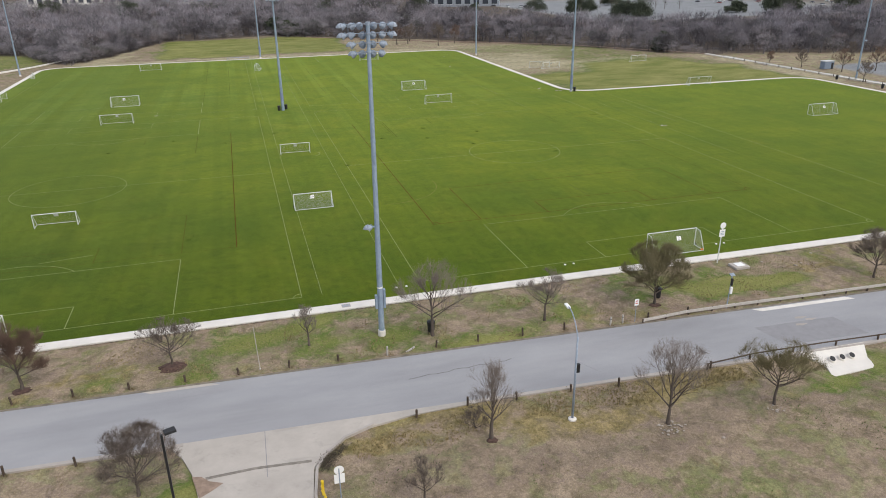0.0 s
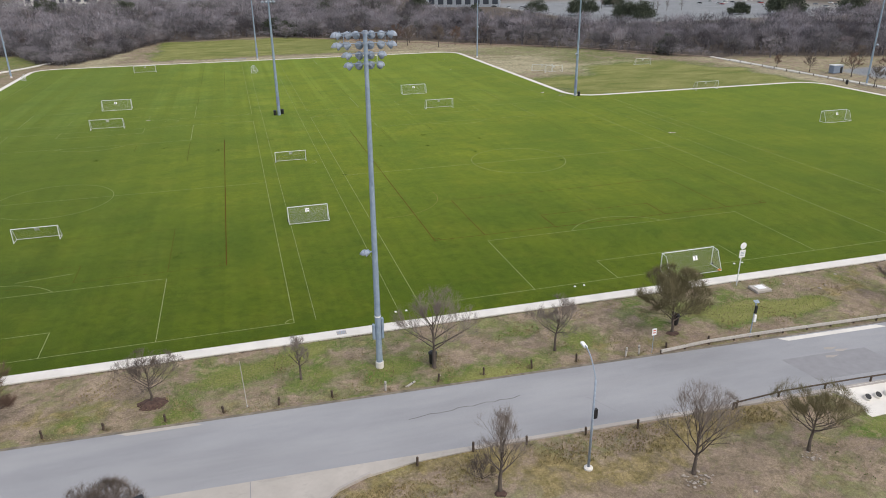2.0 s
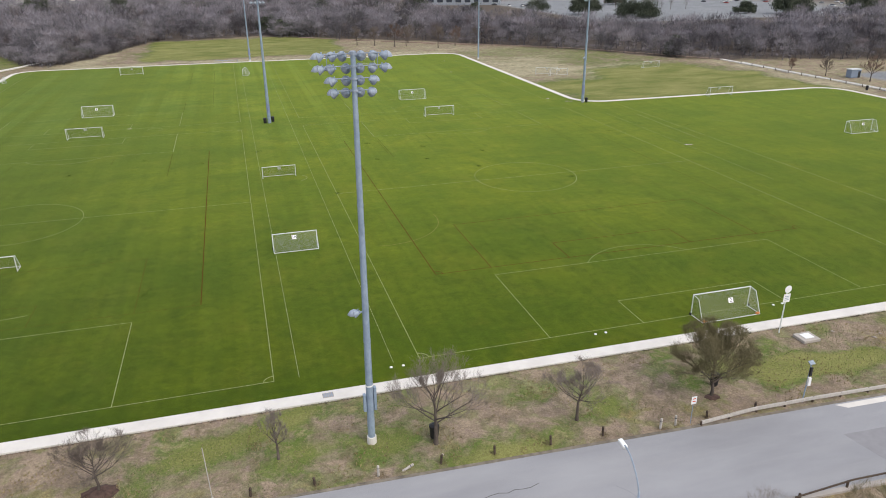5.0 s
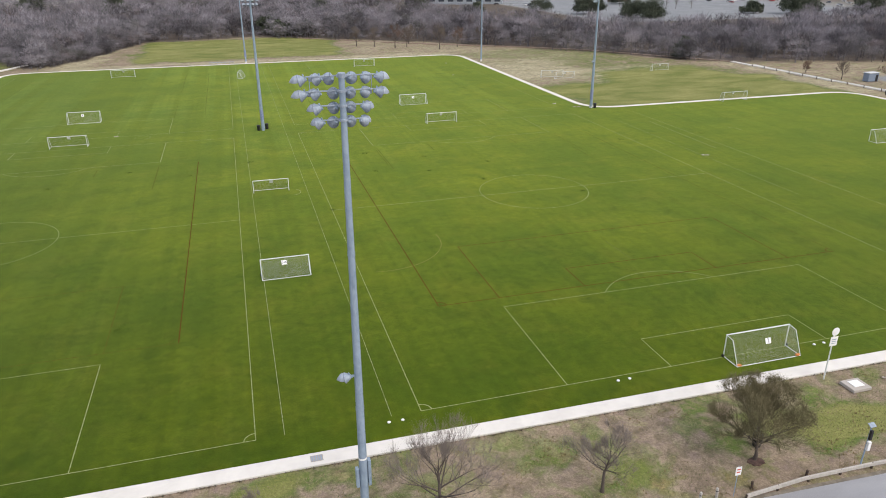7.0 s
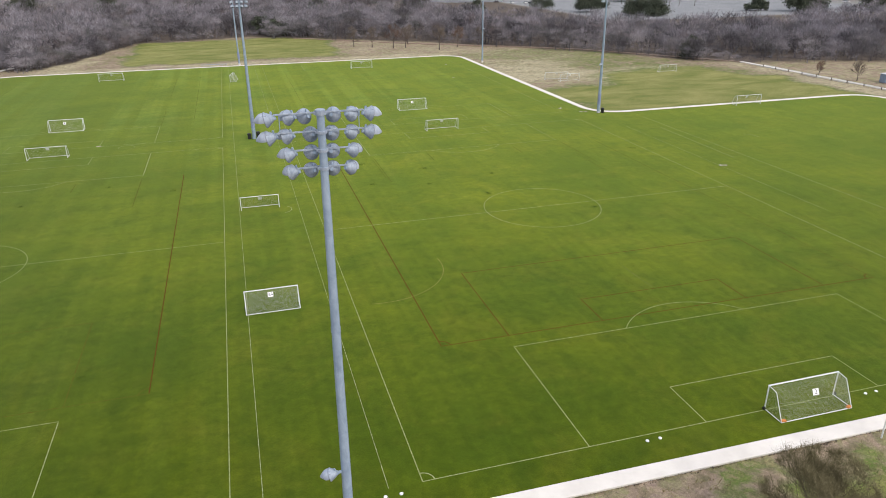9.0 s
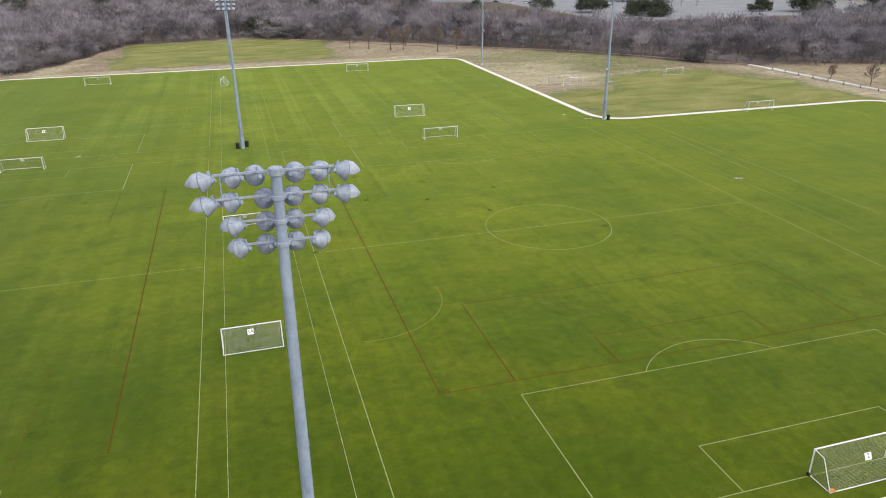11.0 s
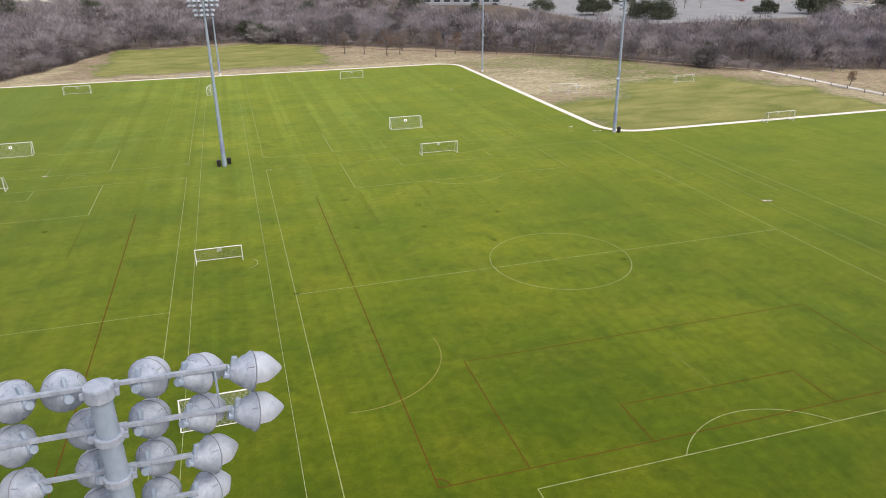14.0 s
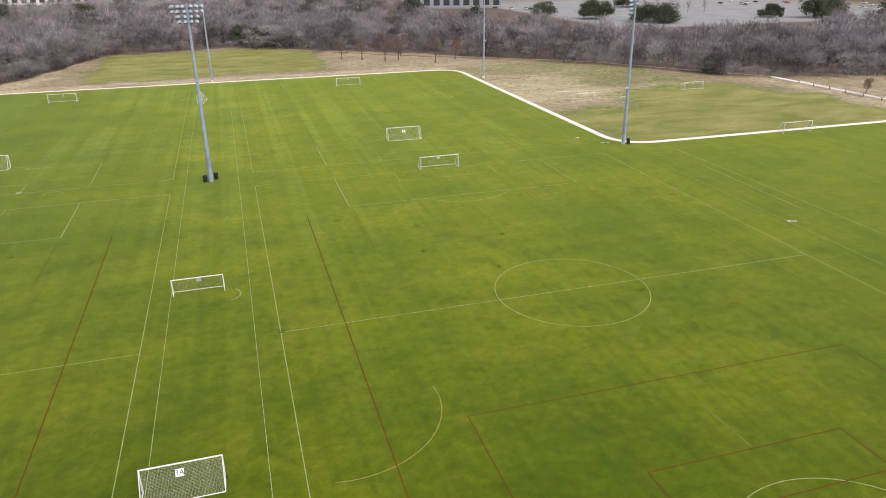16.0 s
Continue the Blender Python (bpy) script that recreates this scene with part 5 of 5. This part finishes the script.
def brush_heap():
    """Dead grass and sticks heaped along the driveway's curved kerb."""
    rng = random.Random(7)
    g = np.random.RandomState(7)
    line_pts = [(-15.7, -30.4), (-15.3, -29.9), (-14.9, -29.3), (-14.3, -28.8), (-13.6, -28.4)]
    spots = []
    for i in range(120):
        f = rng.random() * (len(line_pts) - 1.001)
        a, b = line_pts[int(f)], line_pts[int(f) + 1]
        k = f - int(f)
        w = 0.32 * (1 - f / 7)
        spots.append((a[0] + (b[0] - a[0]) * k + rng.gauss(0.15, w), a[1] + (b[1] - a[1]) * k + rng.gauss(-0.05, w), rng.uniform(-0.1, 0.05)))
    v, f = leaf_cloud(rng, spots, 3000, 0.16, 0.08)
    v[:, 2] = np.maximum(v[:, 2], -0.12)
    return tagged(new("dry_brush", mesh_from_arrays("dry_brush", v, f, BRUSH)), "dark dead brush heaped along the driveway kerb", "brush", kind="stuff")


brush_heap()


# live oaks and cedars beyond the woods
def evergreen(x, y, height, radius, seed, label, name="tree", count=5200, size=0.55, low=0.1):
    rng = random.Random(seed)
    ob = thing(name, (x, y, -0.3), label, "tree", "evergreens about the woods")
    segs = grow(rng, height * 0.9, radius * 0.8, 0.18, 7, 2, (0, 4, 4), 0.3)
    o = new("trunk", segments_mesh("trunk", segs, BARK, (7, 4, 3)))
    o.parent = ob
    clumps = []
    for i in range(46):
        a, q = rng.uniform(0, 2 * math.pi), math.sqrt(rng.random())
        z = height * (low + (1 - low) * rng.uniform(0.1, 0.86) * math.sqrt(max(0.05, 1 - (q * 0.92) ** 2)))
        clumps.append((radius * q * math.cos(a) * 0.9, radius * q * math.sin(a) * 0.9, z))
    v, f = leaf_cloud(rng, clumps, count, radius * 0.13, size)
    o = new("crown", mesh_from_arrays("crown", v, f, EVERGREEN))
    o.parent = ob
    return ob


evergreen(245.5, 373, 12.5, 14, 41, "broad dark live oak beside the parking lot", count=15000, size=0.7)
evergreen(225, 408, 14, 10.5, 42, "dark live oak at the edge of the parking lot", count=11000, size=0.7)
evergreen(204, 442, 11, 9, 43, "dark evergreen tree beyond the woods")
evergreen(155.2, 192.6, 9.5, 4.2, 44, "dark green cedar at the wood's edge", size=0.4, low=0.05)
for i, (x, y, h, r) in enumerate(((351, 361, 13, 11), (372, 372, 12, 10), (405, 350, 13, 11), (330, 375, 9, 7), (14, 336, 9, 7), (26, 334, 8, 6), (6, 345, 10, 6), (44, 420, 13, 9), (120, 470, 13, 9),
                               (-30, 480, 12, 9), (60, 520, 13, 10), (150, 430, 10, 7), (-90, 520, 13, 10), (100, 560, 14, 10), (-150, 560, 14, 10), (20, 600, 14, 11), (300, 500, 12, 9), (440, 330, 12, 10))):
    evergreen(x, y, h, r, 60 + i, "dark evergreen tree among the bare woods" if i > 3 else "dark live oak beyond the woods", count=4600, size=0.95)


def template(seed, height, spread, twigs, long, limbs, kids):
    """A coarse bare tree as arrays, for the far woods: boughs, and twigs over a rounded, uneven crown."""
    rng = random.Random(seed)
    segs = grow(rng, height * 0.93, spread * 0.85, rng.uniform(.12, .25), limbs, 2, (0, kids), rng.uniform(.3, .8))
    verts, faces = [], []
    lobes = [(rng.uniform(0, 6.28), rng.uniform(.3, .75), rng.uniform(.4, .78), rng.uniform(.3, .48)) for _ in range(7)]

    def sliver(p, d, length, w):
        u = d.cross(Vector((rng.gauss(0, 1), rng.gauss(0, 1), rng.gauss(0, 1)))).normalized()
        i = len(verts)
        verts.extend((p - u * w, p + u * w, p + d * length))
        faces.append((i, i + 1, i + 2))

    for p0, p1, r0, r1, lv in segs:
        d = (p1 - p0).normalized()
        if lv >= 2:
            sliver(p0, d, (p1 - p0).length + 0.3, 0.06)
            continue
        u = d.cross(Vector((0.31, 0.87, 0.38))).normalized()
        v = d.cross(u)
        i = len(verts)
        for p, r in ((p0, r0 * 1.1), (p1, r1)):
            verts += [p + (u * math.cos(a) + v * math.sin(a)) * r for a in (0, 2.1, 4.2)]
        for k in range(3):
            a, b = i + k, i + (k + 1) % 3
            faces += [(a, b, b + 3), (a, b + 3, a + 3)]
    wood = len(verts)
    for k in range(twigs):
        if k % 3:
            la, lr, lz, ls = lobes[k % 7]
            q = Vector((rng.gauss(0, 1), rng.gauss(0, 1), abs(rng.gauss(0.3, 1)))).normalized() * rng.uniform(.7, 1.0)
            c = Vector((math.cos(la) * lr * spread * .7, math.sin(la) * lr * spread * .7, lz * height))
            p = c + Vector((q.x * spread * ls * 1.2, q.y * spread * ls * 1.2, q.z * height * ls * .42))
        else:
            q = Vector((rng.gauss(0, 1), rng.gauss(0, 1), rng.gauss(0.2, 1))).normalized() * rng.uniform(.75, 1.0)
            p = Vector((q.x * spread * .95, q.y * spread * .95, height * (.52 + q.z * .42)))
        d = (q + Vector((0, 0, .45)) + Vector((rng.gauss(0, .45), rng.gauss(0, .45), rng.gauss(0, .35)))).normalized()
        sliver(p - d * 0.5, d, rng.uniform(.7, 1.3) * long, rng.uniform(.03, .055) * long)
    return np.array([tuple(q) for q in verts], np.float32), np.array(faces, np.int32), np.where(np.arange(len(verts)) < wood, 0.35, 1.0)


def build_woods():
    temps = [template(100 + i, 9.6, 4.3 + 0.4 * (i % 4), 500, 1.2, 3, 4) for i in range(14)]
    deep_temps = [template(100 + i, 9.6, 4.5 + 0.4 * (i % 4), 150, 1.9, 0, 3) for i in range(14)]
    low = [template(150 + i, 9.0, 6.5, 380, 1.3, 1, 4) for i in range(5)]
    g = np.random.RandomState(5)
    V, F, T, base = [], [], [], 0
    n = 0
    placed = []
    for _ in range(15500):
        x, y = g.uniform(-270, 420), g.uniform(120, 640)
        dpt = y - np.interp(x, WOOD_X, WOOD_Y) + 4 * math.sin(x * 0.21) + 3 * math.sin(x * 0.067)
        deep = np.interp(x, (-270, 40, 110, 150, 195, 250, 300, 420), (170, 150, 140, 150, 100, 102, 190, 270))
        if dpt < 0 or (208 < x < 290 and y > 364) or dpt > 480:
            continue
        if dpt > deep and g.rand() > (0.2 if x < 120 else 0.0):
            continue
        if dpt < deep and dpt > 110 and x > 60 and g.rand() > 0.42:
            continue
        if dpt < deep and dpt > 60 and g.rand() > 0.7:
            continue
        placed.append((x, y, dpt))
    # thicket at the western corner and brush along the wood's edge
    for x0, x1, deep, n_brush in ((-125, -46, 24, 330), (-46, 230, 6, 130)):
        for _ in range(n_brush):
            x, d = g.uniform(x0, x1), g.uniform(0.5, deep)
            placed.append((x, float(np.interp(x, WOOD_X, WOOD_Y)) + d, -1.0 if x1 < 0 else -2.0))
    for x, y, dpt in placed:
        shrub = dpt < 0 or dpt < 14 and g.rand() < (0.35 if x > -60 else 0.8)
        v, f, bark = (low if shrub else temps if dpt < 55 else deep_temps)[g.randint(0, 5 if shrub else 14)]
        s = (g.uniform(0.24, 0.4) if dpt == -2 else g.uniform(0.38, 0.7)) if shrub else g.uniform(0.62, 1.38) * (0.88 if dpt < 12 else 1.0) * (0.93 if x > 130 else 1.0)
        a = g.uniform(0, 6.28)
        c, si = math.cos(a), math.sin(a)
        w = v * s
        V.append(np.stack([w[:, 0] * c - w[:, 1] * si + x, w[:, 0] * si + w[:, 1] * c + y, w[:, 2] - 0.2], -1))
        F.append(f + base)
        T.append(bark * min(1, max(0, g.normal(0.5, 0.38))))
        base += len(v)
    me = mesh_from_arrays("bare_woods", np.concatenate(V), np.concatenate(F), WOODS)
    me.attributes.new("tone", "FLOAT", "POINT").data.foreach_set("value", np.concatenate(T).astype(np.float32))
    return tagged(new("bare_woods", me), "wide belt of grey-brown leafless winter woods", "woods", kind="stuff")


build_woods()


# ---------------------------------------------------------------- beyond the woods
def building(x, y, w, d, h, turn, wall, label, bays, storeys=1):
    ob = thing("building", (x, y, -0.5), label, "building", "buildings beyond the woods", turn=turn)
    part("wall", box(bmesh.new(), (0, 0, h / 2), (w, d, h)), wall, ob)
    part("roof", box(bmesh.new(), (0, 0, h + 0.25), (w + 1.2, d + 1.2, 0.5), None, 0.08), ROOF, ob, "pale flat roof")
    for s in range(storeys):
        for i in range(bays):
            bx = -w / 2 + w * (i + 0.5) / bays
            bz = h * (s + 0.5) / storeys
            win = part("window", box(bmesh.new(), (bx, -d / 2 - 0.03, bz), (w / bays * 0.62, 0.1, h / storeys * 0.5)), PANE, ob)
            part("sill", box(bmesh.new(), (bx, -d / 2 - 0.1, bz - h / storeys * 0.27), (w / bays * 0.7, 0.2, 0.2)), ROOF, win)


building(-165, 770, 90, 30, 11, 4, WALL_A, "long white building with dark windows beyond the woods", 12)
building(-60, 790, 50, 30, 10, 0, WALL_B, "grey building beyond the woods", 8)
building(95, 690, 60, 35, 9, -12, WALL_B, "grey panelled building with a pale roof", 8)
building(178, 560, 78, 34, 9, -22, WALL_B, "long grey building with a pale flat roof", 10)
building(20, 740, 40, 30, 9, 0, WALL_A, "white building with dark windows", 7)


def car(x, y, turn, paint, label):
    ob = thing("car", (x, y, 0.0), label, "car", "parked cars beyond the woods", turn=turn)
    part("body", box(bmesh.new(), (0, 0, 0.62), (4.4, 1.8, 0.65), None, 0.15), paint, ob)
    part("cabin", box(bmesh.new(), (-0.2, 0, 1.2), (2.4, 1.6, 0.6), None, 0.2), PANE, ob, "dark glazed cabin")
    for sx in (-1.35, 1.35):
        for sy in (-0.85, 0.85):
            m = Matrix.Translation((sx, sy, 0.32)) @ Matrix.Rotation(radians(90), 4, "X")
            part("wheel", spun(bmesh.new(), [(0.32, -0.1), (0.32, 0.1)], 12, m), BLACK, ob)


rng = random.Random(3)
COLOURS = ("white", "black", "grey", "red")
for i in range(34):
    k = rng.choice((0, 0, 0, 1, 2, 2, 3))
    if i < 22:
        x, y = 392 + rng.uniform(-20, 90), 400 + rng.uniform(-8, 120)
    elif i < 28:
        x, y = -190 + 9 * (i - 22) + rng.uniform(-1, 1), 735 + rng.uniform(-2, 8)
    else:
        x, y = 205 + rng.uniform(-8, 25), 500 + rng.uniform(-6, 30)
    car(x, y, rng.choice((0, 90)) + rng.uniform(-5, 5), CAR_PAINTS[k], COLOURS[k] + " car parked beyond the woods")
for i in range(12):
    bare_tree(262 + 11 * (i % 6) + rng.uniform(-3, 3), 430 + 40 * (i // 6) + rng.uniform(-6, 6), 8, 2.6, 200 + i % 3, "young leafless tree in the parking lot", None, 0.3, 5, (0, 4, 4), levels=3)

ob = thing("portable_toilet", (178.4, 127.2, -0.3), "grey-blue portable cabin with a pale roof on the dry lawn", "cabin")
part("body", box(bmesh.new(), (0, 0, 1.4), (3.8, 2.2, 2.4), None, 0.04), PORTA, ob)
part("roof", box(bmesh.new(), (0, 0, 2.8), (4.1, 2.5, 0.2), None, 0.05), ROOF, ob)
part("door", box(bmesh.new(), (1.2, -1.12, 1.2), (0.9, 0.06, 2.0), None, 0.01), BLACK, ob)


# ---------------------------------------------------------------- grass tufts and weeds of the verge
def tufts(name, count, region, material, height, seed, label, keep):
    g = np.random.RandomState(seed)
    x0, x1, y0, y1 = region
    X, Y = g.uniform(x0, x1, count * 3), g.uniform(y0, y1, count * 3)
    ok = keep(X, Y)
    X, Y = X[ok][:count], Y[ok][:count]
    n = len(X)
    verts, faces = [], []
    for k in range(3):
        a = g.uniform(0, 2 * np.pi, n)
        h = height * g.uniform(.5, 1.4, n)
        w = height * g.uniform(.25, .5, n)
        lean = g.uniform(-.7, .7, (n, 2)) * h[:, None]
        ox, oy = X + g.normal(0, height * .4, n), Y + g.normal(0, height * .4, n)
        p = np.stack([np.stack([ox - np.cos(a) * w, oy - np.sin(a) * w, np.full(n, -0.12)], -1),
                      np.stack([ox + np.cos(a) * w, oy + np.sin(a) * w, np.full(n, -0.12)], -1),
                      np.stack([ox + lean[:, 0], oy + lean[:, 1], h - 0.04], -1)], 1)
        verts.append(p.reshape(-1, 3))
    verts = np.concatenate(verts)
    faces = np.arange(len(verts)).reshape(-1, 3)
    return tagged(new(name, mesh_from_arrays(name, verts, faces, material)), label, "grass", kind="stuff")


def off_drive(X, Y):
    return ~((X > -27.5) & (X < -15.2) & (Y < -24)) & ~((X < -6) & (X > -16) & (Y > -28) & (Y < -24.5)) & ~((X > 31) & (X < 39.5) & (Y < -27) & (Y > -32.2))


def verge_ok(X, Y):
    return ((Y > ROAD_FAR(X) + 0.35) | (Y < ROAD_NEAR(X) - 0.6)) & off_drive(X, Y)


tufts("dry_grass", 22000, (-62, 80, -46, -5.6), TUFT, 0.05, 1, "short dry tufts of grass over the verge and lawn", verge_ok)
tufts("green_weeds", 5000, (-60, 70, -15.5, -5.6), WEED, 0.028, 2, "patches of green weeds in the verge",
      lambda X, Y: verge_ok(X, Y) & ((wobble(X, Y, 4.5, 1) > 0.35) | (((X - 38) / 8) ** 2 + ((Y + 11.5) / 3.2) ** 2 < 1)))
tufts("green_weeds", 2000, (-60, 70, -44, -26), WEED, 0.055, 3, "patches of green weeds on the dry lawn",
      lambda X, Y: verge_ok(X, Y) & (wobble(X, Y, 4.5, 1) > 0.45))
tufts("tall_grass", 2600, (-13, 24, -30.4, -26.8), STRAW, 0.1, 6, "longer straw-coloured grass along the road bank",
      lambda X, Y: verge_ok(X, Y) & (Y > -29.9 + 0.8 * wobble(X, Y, 3, 2)))
tufts("tall_grass", 2200, (-60, 75, -17, -6), STRAW, 0.1, 7, "straw-coloured grass clumps in the verge",
      lambda X, Y: verge_ok(X, Y) & (wobble(X, Y, 3, 6) > 0.4))
tufts("walkway_edge_grass", 5000, (-70, 80, -5.6, -3.6), BRUSH, 0.06, 8, "dark ragged grass at the walkway's outer edge",
      lambda X, Y: np.abs(Y + 2.98 + 0.01046 * (X + 88.2) + 0.86) < 0.12 + 0.1 * wobble(X, Y, 2, 3))
tufts("turf_edge", 9000, (-88, 120, -3.4, -2.0), WEED, 0.07, 5, "ragged grass at the edge of the walkway",
      lambda X, Y: Y > -2.72 - 0.0105 * (X + 40))


def foot_grass():
    """Unmown grass left standing round the posts beside the road."""
    rng = random.Random(19)
    spots = []
    for x, y in POST_FEET:
        spots += [(x + rng.gauss(0.1, 0.22), y + rng.gauss(0, 0.16), 0.02) for _ in range(7)]
    v, f = leaf_cloud(rng, spots, 3600, 0.13, 0.075)
    v[:, 2] = np.abs(v[:, 2]) - 0.1
    tagged(new("unmown_grass", mesh_from_arrays("unmown_grass", v, f, FOOT_GRASS)), "dark olive unmown grass round the roadside posts", "grass", kind="stuff")


foot_grass()


def coarse_grass():
    V, F, base = [], [], 0
    for i, (x, y, r) in enumerate(((-11.4, 88, .7), (-22.4, 81.8, .7), (-33.2, 87.5, .6), (11.1, 87.8, .6), (10.8, 74.6, .6), (21.8, 81.6, .8), (20.4, 72, .4), (28.3, 64, .5),
                                   (32.8, 74.7, .5), (-27.4, 23.5, 1.3), (-45.5, 80.7, .5), (86.3, 82.4, 1.0), (65.9, 82.4, .9), (42.1, 52.4, .4), (0.1, 55.2, .4))):
        rng = random.Random(300 + i)
        v, f = leaf_cloud(rng, [(rng.gauss(0, r * .5), rng.gauss(0, r * .4), 0.03) for _ in range(14)], 90, 0.12, 0.09)
        v[:, 2] = np.abs(v[:, 2]) * 0.8
        V.append(v + (x, y, PITCH_Z))
        F.append(f + base)
        base += len(v)
    me = mesh_from_arrays("coarse_grass", np.concatenate(V), np.concatenate(F), CLUMP)
    tagged(new("coarse_grass", me), "dark green clumps of coarse grass in the turf", "grass", kind="stuff")


coarse_grass()

# low barrier at the far walkway
ob = thing("barrier", (-16.5, 232.3, 0.0), "low pale barrier rail beside the far walkway", "barrier")
part("rail", box(bmesh.new(), (0, 0, 0.75), (9.0, 0.12, 0.14), None, 0.01), FIXTURE, ob)
for i in range(7):
    part("post", box(bmesh.new(), (-4.2 + 1.4 * i, 0, 0.37), (0.12, 0.12, 0.76), None, 0.01), FIXTURE, ob)

# white beam on dark posts along the far lawn's path
ob = thing("barrier", (0, 0, 0), "white beam barrier on dark timber posts beside the path", "barrier")
stations = [(165.9 + 0.00045 * (165 - y) ** 2, y) for y in np.arange(166, 58, -6.0)]
for a, b in zip(stations, stations[1:]):
    part("beam", ribbon(bmesh.new(), [a, b], 0.16, 0.4, 0.56), PLATE, ob)
for x, y in stations:
    part("post", box(bmesh.new(), (x - 0.15, y, 0.25), (0.16, 0.2, 0.85), None, 0.02), TIMBER, ob)

# loose pale stones on the verge
rng = random.Random(23)
for x, y, e in ((46.2, -9.6, 0.45), (47.4, -9.2, 0.3), (51.0, -6.9, 0.35), (43.0, -7.4, 0.3), (-1.9, -14.6, 0.22), (29.7, -27.9, 0.6), (30.5, -27.8, 0.5), (15.9, -36.4, 0.3)):
    o = tagged(new("stone", STONE[rng.randrange(3)]), "loose pale stone lying on the dry grass", "stone", "loose stones")
    o.matrix_world = Matrix.Translation((x, y, -0.02)) @ Matrix.Rotation(rng.uniform(0, 6), 4, "Z") @ Matrix.Diagonal((e * 1.3, e, e * 0.8, 1))
